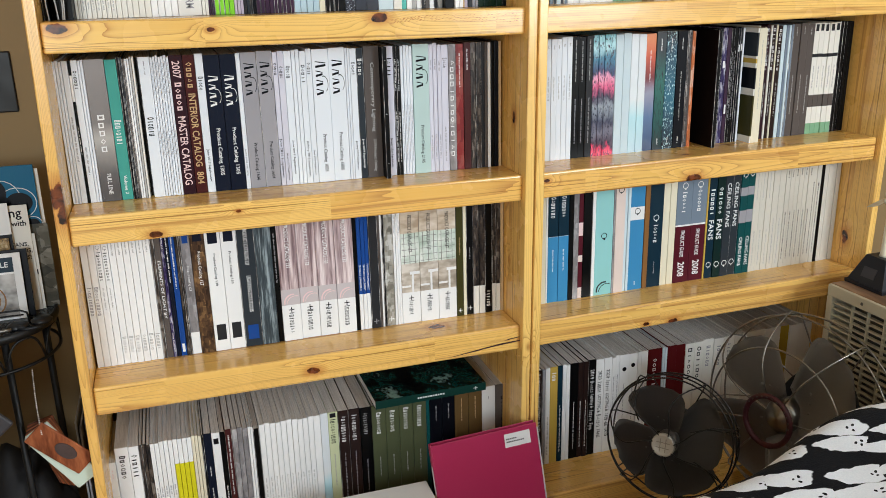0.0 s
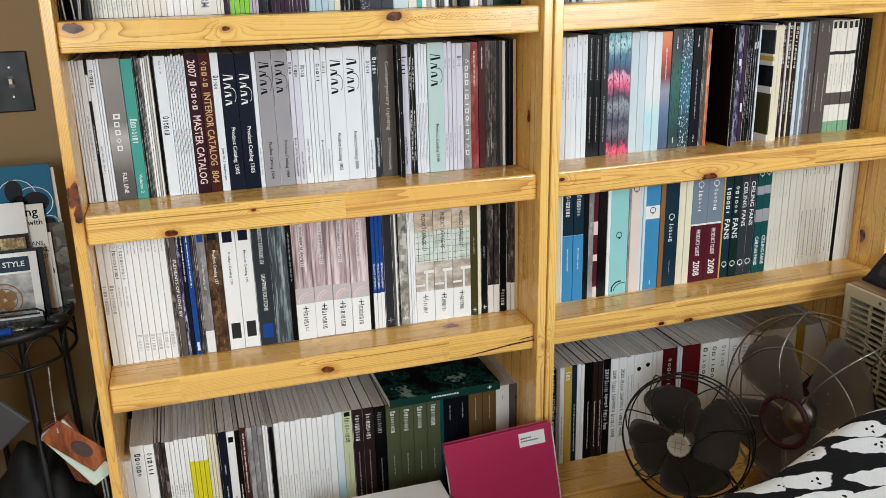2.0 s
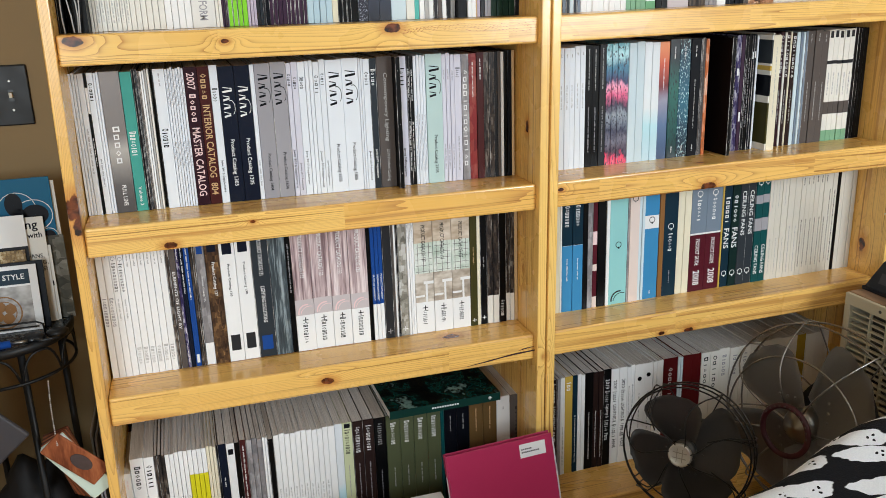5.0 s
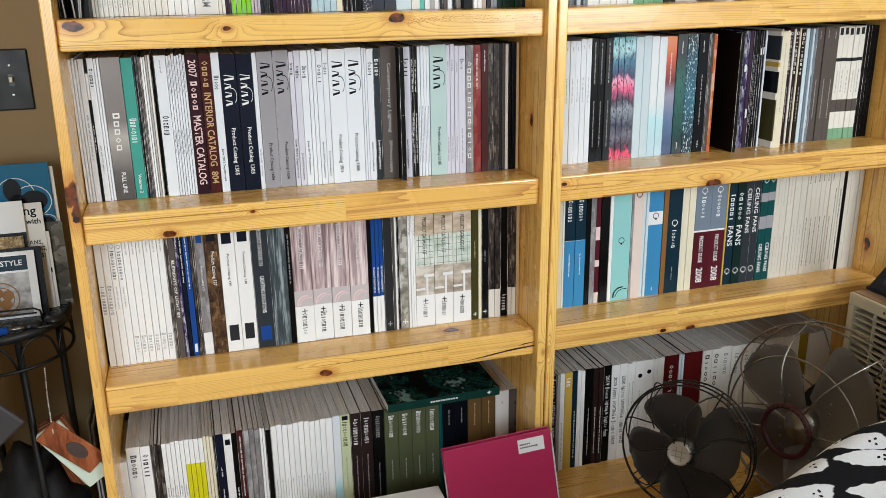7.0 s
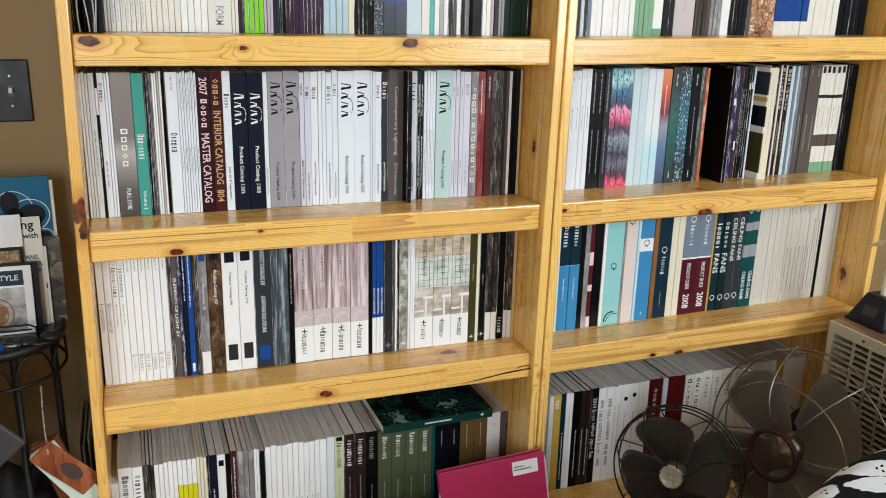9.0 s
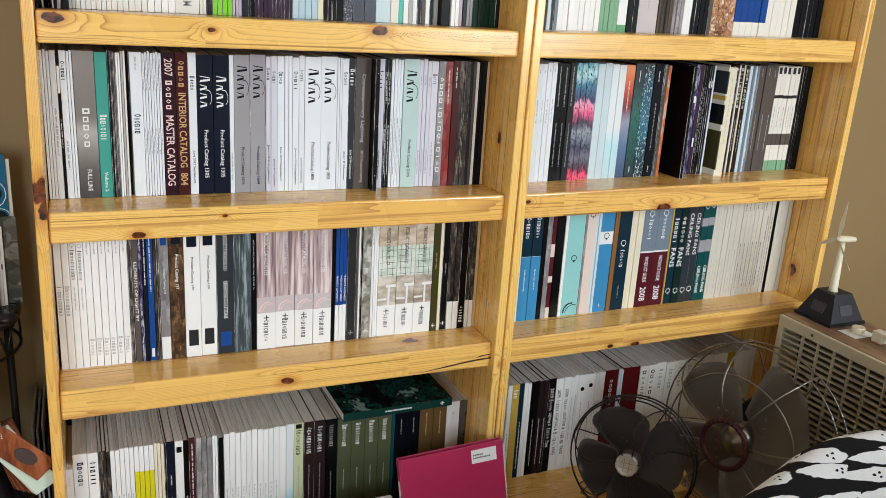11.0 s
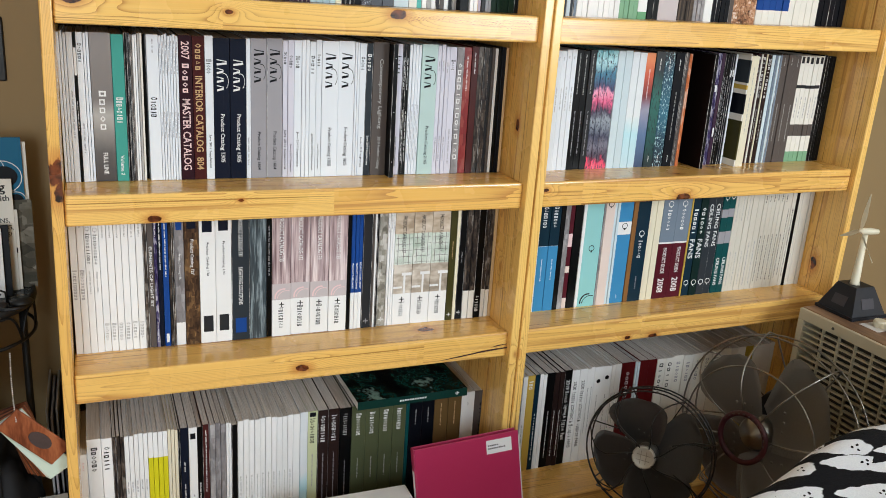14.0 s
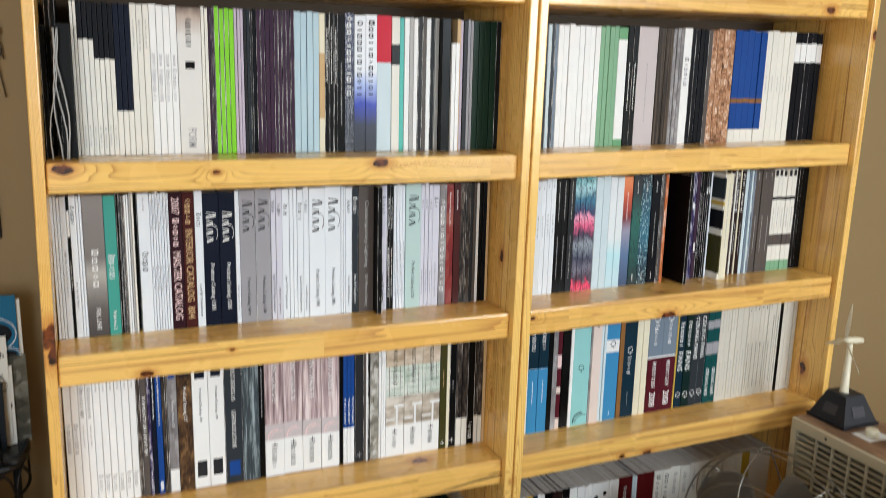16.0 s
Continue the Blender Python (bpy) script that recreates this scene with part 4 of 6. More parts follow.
# catalogs on the bottom shelf of the first bookcase
lower_left = Shelf(-0.1400, 0.1, 0.125, 0.0, "catalogs on the bottom shelf of the first bookcase", 7)
lower_left.add(16.0, WHITE, h=-22, out=14, marks=tiny(.93, .85, PINK))
lower_left.add(28.0, WHITE, marks=wordmark(.93, .72, BLACK, 6))
lower_left.add(21.0, WHITE, marks=wordmark(.93, .72, BLACK, 6))
lower_left.add(7.7, "DARKWHITE", n=3)
lower_left.add(9.4, WHITE, marks=tiny(.6, .5), n=5)
lower_left.add(10.0, "YELLOWY", n=4)
lower_left.add(7.0, CREAM, n=3)
lower_left.add(5.0, BLACK)
lower_left.add(17.0, NAVY, marks=tiny(.7, .6, PALE) + tiny(.5, .1, PALE))
lower_left.add(18.0, WHITE, marks=square(.95, .9, INK) + tiny(.4, .1))
lower_left.add(11.0, BLACK, marks=tiny(.5, .1, PALE))
lower_left.add(15.0, MAROON, marks=tiny(.95, .4, PALE))
lower_left.add(11.7, GREYPHOTO, n=3)
lower_left.add(6.0, "STRIPY", n=2)
lower_left.add(13.0, BLACK, h=-6)
lower_left.add(12.3, WHITE, marks=tiny(.5, .1, SILVER), n=10)
lower_left.add(16.0, WHITE)
lower_left.add(18.0, ICE2)
lower_left.add(23.0, LIME, marks=square(.99, .95, INK) + wordmark(.94, .7, INK, 10) + tiny(.6, .3))
lower_left.add(25.5, COCOA, marks=wordmark(.95, .7, PALE, 10) + tiny(.6, .1, GREY), n=2)
lower_left.add(29.0, BLACK, marks=wordmark(.95, .74, SILVER, 10) + tiny(.5, .1, GREY))
lower_left.add(33.5, MOSS, marks=wordmark(.93, .72, PALE, 9) + tiny(.5, .3, SILVER), n=4)
lower_left.add(9.0, TEALDARK)
lower_left.add(31.5, INKY, marks=tiny(.9, .75, SILVER), n=2)
lower_left.add(35.5, BRONZE, marks=tiny(.92, .7, TAN), n=2)
lower_left.add(35.0, WHITE, marks=tiny(.9, .86) + tiny(.5, .3))
lower_left.add(41.0, TAUPE, marks=wordmark(.88, .5, INK, 9))

# catalogs on the bottom shelf of the second bookcase
lower_right = Shelf(0.8780, 0.135, 0.125, 0.013, "catalogs on the bottom shelf of the second bookcase", 8)
lower_right.add(19.0, COCOA, marks=wordmark(.97, .76, PALE, 6) + lettering('LIGHTING AND', .73, .36, PALE, .55))
lower_right.add(9.0, GREY)
lower_right.add(13.0, WHITE, marks=tiny(.5, .1))
lower_right.add(22.0, GOLD, marks=wordmark(.95, .85, PALE, 3))
lower_right.add(14.0, PETROL, marks=tiny(.6, .1, PALE))
lower_right.add(10.5, WHITE, n=2)
lower_right.add(24.0, BLACK, marks=tiny(.6, .1, PALE))
lower_right.add(14.0, COCOA, marks=tiny(.6, .1, PALE), n=2)
lower_right.add(23.0, BLACK, marks=lettering('2019', .9, .8, PALE, .5) + wordmark(.78, .66, PALE, 6) + lettering('Lighting &', .64, .5, PALE, .5) + wordmark(.48, .36, PALE, 6) + lettering('Fans', .34, .27, PALE, .5))
lower_right.add(22.5, WHITE, marks=lettering('2020', .88, .79, INK, .45) + wordmark(.77, .65, INK, 6) + lettering('LIGHTING &', .63, .44, INK, .45) + wordmark(.42, .28, INK, 7) + lettering('FANS', .26, .17, INK, .45), n=2)
lower_right.add(11.0, WHITE, marks=tiny(.8, .3, GREY), n=2)
lower_right.add(28.0, WHITE, marks=disc(.85, BLACK) + tiny(.7, .3))
lower_right.add(26.0, WHITE, marks=disc(.88, BLACK) + tiny(.7, .3))
lower_right.add(10.3, WHITE, marks=tiny(.7, .3), n=3)
lower_right.add(43.0, BRICKRED, marks=wordmark(.9, .6, PALE, 6))
lower_right.add(7.5, ICE, n=2)
lower_right.add(28.0, BRICKRED, n=2)
lower_right.add(28.0, PAPER, marks=wordmark(.95, .6, CHAR, 6), n=2)
lower_right.add(32.8, PAPER, marks=wordmark(.93, .7, GREY, 6), n=6)
lower_right.add(26.0, PAPER, n=2)
lower_right.add(30.0, MUSTARD)
lower_right.add(30.8, PAPER, n=4)

# catalogs on the top shelf of the first bookcase
top_left = Shelf(-0.1300, 0.108, 1.292, 0.0, "catalogs on the top shelf of the first bookcase", 9)
top_left.add(8.0, BLACK, out=40, h=-42, n=2)
top_left.add(9.0, BLACK, h=3, n=2)
top_left.add(23.0, BLACK, out=52, h=-40)
top_left.add(5.5, PAPER, n=2)
top_left.add(8.7, "DARKTOP", marks=tiny(.2, .05, SILVER), n=7)
top_left.add(9.7, "NAVYTOP", n=3)
top_left.add(11.0, PAPER, marks=tiny(.9, .7, SILVER), n=3)
top_left.add(12.2, WHITE, marks=lettering('2020', .68, .6, GREY, .4) + wordmark(.58, .36, GREY, 10), n=4)
top_left.add(44.0, FADED, marks=wordmark(.93, .73, BLACK, 8) + square(.64, .59, BLACK, .4) + lettering('FORM', .18, .05, GREY, .36))
top_left.add(6.5, PAPER, n=2)
top_left.add(3.7, VIOLET, n=3)
top_left.add(9.3, LIME2, n=4)
top_left.add(6.0, PALEPURPLE, n=2)
top_left.add(6.0, "CHARSTRIPE", n=5)
top_left.add(8.7, VIOLET, n=4)
top_left.add(8.0, VIOLET, n=5)
top_left.add(12.5, SKYPALE, n=4)
top_left.add(12.0, CREAM, bands=((.25, .72, TAN),))
top_left.add(9.0, BLACK, marks=tiny(.9, .5, PALE), n=3)
top_left.add(14.0, BLACK, marks=tiny(.65, .2, SILVER))
top_left.add(20.0, "DOTTED", marks=wordmark(.98, .4, PALE, 12))
top_left.add(24.5, "BLUEFADE", marks=wordmark(.96, .4, INK, 12), n=2)
top_left.add(32.0, "REDTOP")
top_left.add(18.0, PAPER, bands=((.65, .8, CHAR),))
top_left.add(10.0, AQUATEAL)
top_left.add(11.0, WHITE)
top_left.add(9.6, "STRIPY", n=7)
top_left.add(20.0, BLACK, out=18)
top_left.add(9.0, WHITE, out=22, h=-50, n=2)
top_left.add(9.0, TAN, out=8)
top_left.add(9.5, "CHARSTRIPE", n=2)
top_left.add(7.0, GREY, n=2)
top_left.add(13.3, DEEPGREEN, n=4)
top_left.add(12.0, BLACK)

# catalogs on the top shelf of the second bookcase
top_right = Shelf(0.8890, 0.112, 1.292, 0.013, "catalogs on the top shelf of the second bookcase", 10)
top_right.add(9.0, "STEELSTRIPE", n=5)
top_right.add(13.9, WHITE, n=8)
top_right.add(12.5, SAGE, n=4)
top_right.add(25.0, WHITE, bands=((0, .06, SAGEC), (.9, 1, SAGEC)))
top_right.add(15.0, BLACK, marks=tiny(.7, .3, PALE), n=2)
top_right.add(55.0, BLUSHGREY, marks=tiny(.7, .2))
top_right.add(22.0, DARKWOOD, n=2)
top_right.add(10.3, GREYPHOTO, n=3)
top_right.add(23.0, WHITE, marks=wordmark(.75, .5, GREY, 6))
top_right.add(12.5, INKY, n=4)
top_right.add(13.0, TAUPE)
top_right.add(17.5, WOODPHOTO, n=4)
top_right.add(20.2, "BLUEBOOK", n=5)
top_right.add(19.0, PAPER, marks=tiny(.6, .45, SILVER), n=5)
top_right.add(18.0, "BLACKBAND", n=5)


# ---- things on and before the shelves ----
CHROME = plain("worn nickel wire", srgb(150, 146, 140), 0.32, 1.0, 0.2)
DARKWIRE = plain("dark lacquered wire", srgb(44, 42, 42), 0.35, 0.6, 0.2)
BLACKIRON = plain("black painted iron", srgb(24, 24, 25), 0.45, 0.3, 0.2, bump=0.1)
RUBBER = plain("black plastic", srgb(24, 26, 30), 0.35, vary=0.1)
LABELW = plain("white label paper", srgb(226, 226, 226), 0.5, vary=0.04)
IVORY = plain("ivory plastic", srgb(222, 214, 190), 0.4, vary=0.05)

# green catalog lying flat on the others
COVERGREEN = picture("dark green glossy photograph cover", [S(8, 10, 11), S(10, 16, 16), S(20, 62, 54), S(8, 10, 11), S(120, 150, 140)], (16, 11, 11), rough=0.18)
GREENSPINE = paper("bottle green print", srgb(28, 74, 66))
lying = empty("catalog", (0.447, 0.073, 0.4045), 1.0)
bm = bmesh.new()
for z0, z1 in ((0.0, 0.0007), (0.0193, 0.02)):
    box(bm, 0, 0.274, 0, 0.212, z0, z1)
part("cover", bm, COVERGREEN, lying, "glossy dark green photo cover")
part("spine", one_box(0, 0.274, -0.0008, 0, 0, 0.02), GREENSPINE, lying, "bottle green spine")
part("page_block", one_box(0.001, 0.273, 0.0005, 0.21, 0.0009, 0.0191), PAGES, lying)
bm = bmesh.new()
for k in range(11):
    quad(bm, 0.102 + k * 0.0062, 0.102 + k * 0.0062 + 0.0042, 0.008, 0.0122, -0.0012)
quad(bm, 0.246, 0.249, 0.006, 0.0145, -0.0012)
quad(bm, 0.242, 0.253, 0.0095, 0.0115, -0.0012)
part("print", bm, PALE, lying)
tagged(lying, "thick dark green catalog lying flat on top of upright catalogs", "catalog")

# raspberry ring binder that leans against the bottom shelf
BINDER = plain("raspberry vinyl", srgb(172, 42, 84), 0.36, vary=0.1, scale=8, bump=0.06)
bind = empty("ring_binder")
bind.matrix_basis = pose(0.560, -0.112, 0.063, -11, 0, -3.0) @ pose(0, 0, 0, 0, -4.2, 0)
W_, H_, D_ = 0.250, 0.302, 0.021
part("front_cover", one_box(0, W_, 0, 0.003, 0, H_, 0.0013), BINDER, bind)
part("back_cover", one_box(0, W_, D_ - 0.003, D_, 0, H_, 0.0013), BINDER, bind)
part("spine", one_box(-0.003, 0.0, 0.0, D_, 0, H_, 0.0012), BINDER, bind)
part("spine_label", one_box(-0.0036, -0.0031, 0.005, 0.016, 0.08, 0.25), LABELW, bind, "white paper label in the spine pocket")
part("page_block", one_box(0.012, W_ - 0.012, 0.005, D_ - 0.005, 0.004, 0.284), PAGES, bind)
tabs = part("divider_tab", one_box(W_ - 0.013, W_ + 0.006, 0.009, 0.0096, 0.01, 0.287), LABELW, bind, "white divider sheets that stick out")
part("divider_tab", one_box(W_ - 0.013, W_ + 0.004, 0.014, 0.0146, 0.006, 0.283), LABELW, bind, "white divider sheets that stick out")
lab = part("label", one_box(W_ - 0.080, W_ - 0.018, -0.0006, -0.0001, H_ - 0.044, H_ - 0.012), LABELW, bind, "white sticker with two lines")
bm = bmesh.new()
for z, x1 in ((H_ - 0.026, 0.022), (H_ - 0.033, 0.04)):
    x = W_ - 0.076
    while x < W_ - 0.076 + x1:
        quad(bm, x, x + 0.003, z, z + 0.0032, -0.0009)
        x += 0.0043
part("print", bm, CHAR, lab)
for k in range(4):
    part("index_tab", one_box(0.03 + k * 0.055, 0.036 + k * 0.055, 0.008, 0.0115, 0.284, 0.297, 0.001), LABELW, bind)
tagged(bind, "raspberry red vinyl ring binder with a white label, leaning on books", "binder")

tagged(mesh_object("cardboard_box", one_box(0.55, 0.83, -0.2, -0.02, 0.0, 0.046, 0.002), plain("brown card", srgb(150, 118, 84), 0.7)), "flat brown cardboard box under the binder", "box")

# white cardboard box on the floor in front of the shelf
carton = empty("white_box", (0.205, -0.02, 0.0), 0.0)
CARD = plain("white coated card", srgb(242, 242, 244), 0.4, vary=0.05, scale=10)
part("box_body", one_box(0, 0.33, -0.23, 0.0, 0.0, 0.215, 0.002), CARD, carton)
part("box_lid", one_box(-0.002, 0.332, -0.232, 0.002, 0.215, 0.252, 0.002), CARD, carton)
tagged(carton, "flat white cardboard box standing on the floor", "box")


# ---- old electric fans ----
def blade_mesh(r0, r1, width, twist, thick=0.0012):
    """A broad rounded blade along +x, twisted about its length."""
    bm = bmesh.new()
    rows, cols = 11, 9
    grid = []
    for i in range(rows):
        f = i / (rows - 1)
        r = r0 + (r1 - r0) * f
        half = width * (0.32 + 0.68 * math.sin(min(1.0, 0.15 + f * 1.05) * math.pi * 0.5)) * (1.0 if f < 0.55 else math.sqrt(max(0.0, 1 - ((f - 0.55) / 0.46) ** 2.2)))
        line = []
        for k in range(cols):
            g = k / (cols - 1) * 2 - 1
            a = math.radians(twist * (1.15 - 0.5 * f))
            sweep = 0.18 * width * f
            y = g * half + sweep
            line.append(bm.verts.new((r, y * math.cos(a), y * math.sin(a) + 0.10 * width * (g * g - 0.4))))
        grid.append(line)
    for a, b in zip(grid, grid[1:]):
        for k in range(cols - 1):
            bm.faces.new((a[k], a[k + 1], b[k + 1], b[k]))
    bmesh.ops.solidify(bm, geom=bm.faces[:], thickness=thick)
    return bm


def electric_fan(hub, axis, scale, blades, blade_mat, wire, front, start, label):
    """A desk fan with its hub cap at a place; axis: the way it blows. The fan's own z axis lies along it."""
    n = Vector(axis).normalized()
    fan = empty("desk_fan", (hub[0] - n.x * 0.12 * scale, hub[1] - n.y * 0.12 * scale, 0.0))
    up = Vector((0, 0, 1))
    u = up.cross(n).normalized()
    v = n.cross(u)
    local = Vector(hub) - fan.location
    m = Matrix((u, v, n)).transposed().to_4x4()
    m.translation = local
    R = 0.145 * scale

    def put(name, bm, mat, label="", smooth=True, parent=None):
        bmesh.ops.transform(bm, matrix=m, verts=bm.verts)
        return part(name, bm, mat, parent or fan, label, smooth)

    for k in range(blades):
        bm = blade_mesh(0.02 * scale, R * 0.86, (0.078 if front == "ring" else 0.08) * scale, -24)
        bmesh.ops.transform(bm, matrix=pose(0, 0, -0.03 * scale, 0, 0, start + 360 * k / blades), verts=bm.verts)
        blade = put("blade", bm, blade_mat)
        bm = bmesh.new()
        for q in range(3):
            lathe(bm, [(0.0022 * scale, 0), (0.0018 * scale, 0.0015)], 8, pose(0, 0, -0.03 * scale, 0, 0, start + 360 * k / blades) @ pose((0.038 + 0.008 * q) * scale, (0.012 * q - 0.012) * scale, 0.002 - 0.003 * (q - 1)))
        put("rivet", bm, blade_mat, parent=blade)
    put("rotor", lathe(bmesh.new(), [(0.0, -0.05 * scale), (0.024 * scale, -0.05 * scale), (0.026 * scale, -0.02 * scale), (0.021 * scale, -0.012 * scale), (0.0, -0.006 * scale)], 24), CHROME if front == "ring" else blade_mat)
    put("motor", lathe(bmesh.new(), [(0.0, -0.15 * scale), (0.03 * scale, -0.148 * scale), (0.05 * scale, -0.138 * scale), (0.056 * scale, -0.115 * scale), (0.05 * scale, -0.09 * scale), (0.0, -0.085 * scale)], 28), BLACKIRON)
    rims = []
    for r, d in ((R, -0.045), (R * 0.985, -0.078), (R * 0.72, 0.004) if front == "ring" else (R * 0.97, -0.03)):
        rims.append([(r * math.cos(a), r * math.sin(a), d * scale) for a in [2 * math.pi * k / 48 for k in range(48)]])
    thin = 0.0016 * (scale ** 0.5)
    for ring_pts in rims:
        put("cage_ring", tube(bmesh.new(), ring_pts, thin * 1.15, 6, True), wire)
    inner = 0.27 * R if front == "ring" else 0.16 * R
    for k in range(8 if front == "ring" else 7):
        a = 2 * math.pi * (k + 0.3) / (8 if front == "ring" else 7)
        pts = []
        for q in range(9):
            f = q / 8
            r = inner + (R - inner) * f
            swirl = 0.0 if front == "ring" else 0.34 * math.sin(f * math.pi)
            d = (0.012 + 0.014 * math.sin(f * math.pi * 0.7) - 0.068 * f ** 3) * scale
            pts.append((r * math.cos(a + swirl), r * math.sin(a + swirl), d))
        # bend over the rim and back to the second ring
        pts += [((R * 1.03) * math.cos(a), (R * 1.03) * math.sin(a), -0.058 * scale), (R * 0.985 * math.cos(a), R * 0.985 * math.sin(a), -0.08 * scale), (R * 0.6 * math.cos(a), R * 0.6 * math.sin(a), -0.105 * scale), (0.05 * scale * math.cos(a), 0.05 * scale * math.sin(a), -0.11 * scale)]
        put("cage_wire", tube(bmesh.new(), pts, thin, 6), wire)
        if front == "badge" and k % 2 == 0:
            b = a + 0.11
            loop = [(0.5 * R * math.cos(b + 0.3), 0.5 * R * math.sin(b + 0.3), 0.02 * scale), (0.8 * R * math.cos(b + 0.18), 0.8 * R * math.sin(b + 0.18), 0.006 * scale), (1.04 * R * math.cos(b), 1.04 * R * math.sin(b), -0.04 * scale), (1.05 * R * math.cos(b), 1.05 * R * math.sin(b), -0.058 * scale), (0.98 * R * math.cos(b), 0.98 * R * math.sin(b), -0.08 * scale)]
            put("cage_wire", tube(bmesh.new(), loop, thin, 6), wire)
    if front == "ring":
        maroon = plain("dark red badge ring", srgb(66, 18, 28), 0.45, vary=0.15)
        rr = 0.25 * R
        pts = [(rr * math.cos(a), rr * math.sin(a), 0.014 * scale) for a in [2 * math.pi * k / 40 for k in range(40)]]
        band = put("badge_ring", tube(bmesh.new(), pts, 0.0042 * scale, 10, True), maroon, "dark red enamelled ring")
        bm = bmesh.new()
        for k in range(12):
            box(bm, -0.0016, 0.0016, -0.0024, 0.0024, 0.0, 0.0006, m=pose(0, 0, 0.0142 * scale, 0, 0, 148 - k * 13) @ pose(rr, 0, 0.0042 * scale))
        put("badge_mark", bm, TAUPE, parent=band, smooth=False)
    else:
        badge = put("hub_badge", lathe(bmesh.new(), [(0.0, 0.002), (0.022, 0.002), (0.026, 0.005), (0.026, 0.011), (0.0235, 0.0135), (0.021, 0.012), (0.0, 0.0125)], 32), plain("silvered badge", srgb(188, 186, 180), 0.4, 0.5, 0.2, 60), "round silvered badge")
        bm = bmesh.new()
        for x in (-0.006, 0.006):
            box(bm, x - 0.0008, x + 0.0008, -0.015, 0.015, 0.0125, 0.0133)
            box(bm, -0.015, 0.015, x - 0.0008, x + 0.0008, 0.0125, 0.0134)
        put("badge_mark", bm, CHROME, parent=badge, smooth=False)
    foot = local - n * 0.14 * scale
    part("neck", tube(bmesh.new(), [(foot.x, foot.y, 0.03), (foot.x, foot.y, foot.z - 0.02)], 0.014 * scale, 12), BLACKIRON, fan, smooth=True)
    part("base", lathe(bmesh.new(), [(0.085 * scale, 0.0), (0.088 * scale, 0.012), (0.07 * scale, 0.03), (0.03 * scale, 0.045), (0.016 * scale, 0.07)], 32, Matrix.Translation((foot.x, foot.y, 0))), BLACKIRON, fan, smooth=True)
    return tagged(fan, label, "fan", "old desk fans")


BLADE_DARK = plain("dark brown painted blade", srgb(84, 82, 81), 0.36, 0.35, 0.2, 16)
BLADE_GREY = plain("dull grey blade", srgb(136, 131, 125), 0.42, 0.2, 0.12, 14)
electric_fan((1.022, -0.232, 0.366), (-0.72, -0.62, 0.2), 1.0, 4, BLADE_DARK, DARKWIRE, "badge", 109, "small old desk fan with four dark blades and wire cage")
electric_fan((1.277, -0.266, 0.396), (-0.95, -0.27, 0.1), 1.55, 4, BLADE_GREY, CHROME, "ring", 133, "large old desk fan with grey blades and red badge ring")

# ---- box fan with the model wind turbine on it ----
BEIGE = plain("aged beige plastic", srgb(196, 186, 160), 0.45, vary=0.08, scale=6)
TOPWOOD = picture("wood-grain vinyl top", [S(120, 92, 70), S(150, 118, 92), S(168, 136, 108)], (14, 4, 14), rough=0.4)
DARKIN = plain("dull fan inside", srgb(84, 79, 72), 0.6)
X0, X1, Y0, Y1, ZT = 1.566, 1.752, -0.63, -0.081, 0.62
cooler = empty("box_fan", ((X0 + X1) / 2, (Y0 + Y1) / 2, 0))
cooler_at = cooler.location.copy()


def cpart(name, bm, mat, label="", parent=None):
    bmesh.ops.translate(bm, vec=-cooler_at, verts=bm.verts)
    return part(name, bm, mat, parent or cooler, label)


cpart("housing", box(box(box(box(bmesh.new(), X0 + 0.012, X1, Y0, Y0 + 0.008, 0.012, ZT - 0.012), X0 + 0.012, X1, Y1 - 0.008, Y1, 0.012, ZT - 0.012), X1 - 0.008, X1, Y0 + 0.008, Y1 - 0.008, 0.012, ZT - 0.012), X0 + 0.012, X1, Y0, Y1, 0.0, 0.012), BEIGE)
cpart("top_panel", one_box(X0 + 0.006, X1, Y0, Y1, ZT - 0.012, ZT, 0.002), TOPWOOD, "brown wood-grain top panel")
bm = bmesh.new()
for a0, a1, b0, b1 in ((Y0, Y1, ZT - 0.030, ZT - 0.002), (Y0, Y1, 0.0, 0.04), (Y0, Y0 + 0.018, 0.04, ZT - 0.030), (Y1 - 0.018, Y1, 0.04, ZT - 0.030)):
    box(bm, X0 - 0.004, X0 + 0.006, a0, a1, b0, b1, 0.0015)
grille = cpart("grille_frame", bm, BEIGE, "beige plastic grille frame")
z = 0.052
while z < ZT - 0.036:
    bm = one_box(X0 - 0.001, X0 + 0.010, Y0 + 0.018, Y1 - 0.018, z, z + 0.0036, 0.0008)
    cpart("slat", bm, BEIGE)
    z += 0.0158
y = Y0 + 0.075
while y < Y1 - 0.04:
    cpart("rib", one_box(X0 - 0.0025, X0 + 0.006, y, y + 0.003, 0.04, ZT - 0.030), BEIGE)
    y += 0.049
cpart("backing", one_box(X0 + 0.07, X0 + 0.075, Y0 + 0.01, Y1 - 0.01, 0.014, ZT - 0.016), DARKIN)
for k in range(5):
    b2 = blade_mesh(0.03, 0.2, 0.075, 28)
    bmesh.ops.transform(b2, matrix=pose(X0 + 0.045, (Y0 + Y1) / 2, 0.3, 0, -90, 0) @ pose(0, 0, 0, 0, 0, 72 * k), verts=b2.verts)
    cpart("blade", b2, BLADE_GREY)
cpart("screw", lathe(bmesh.new(), [(0.004, 0), (0.003, 0.002)], 10, pose(X0 - 0.004, Y1 - 0.11, ZT - 0.016, 0, -90, 0)), DARKIN)
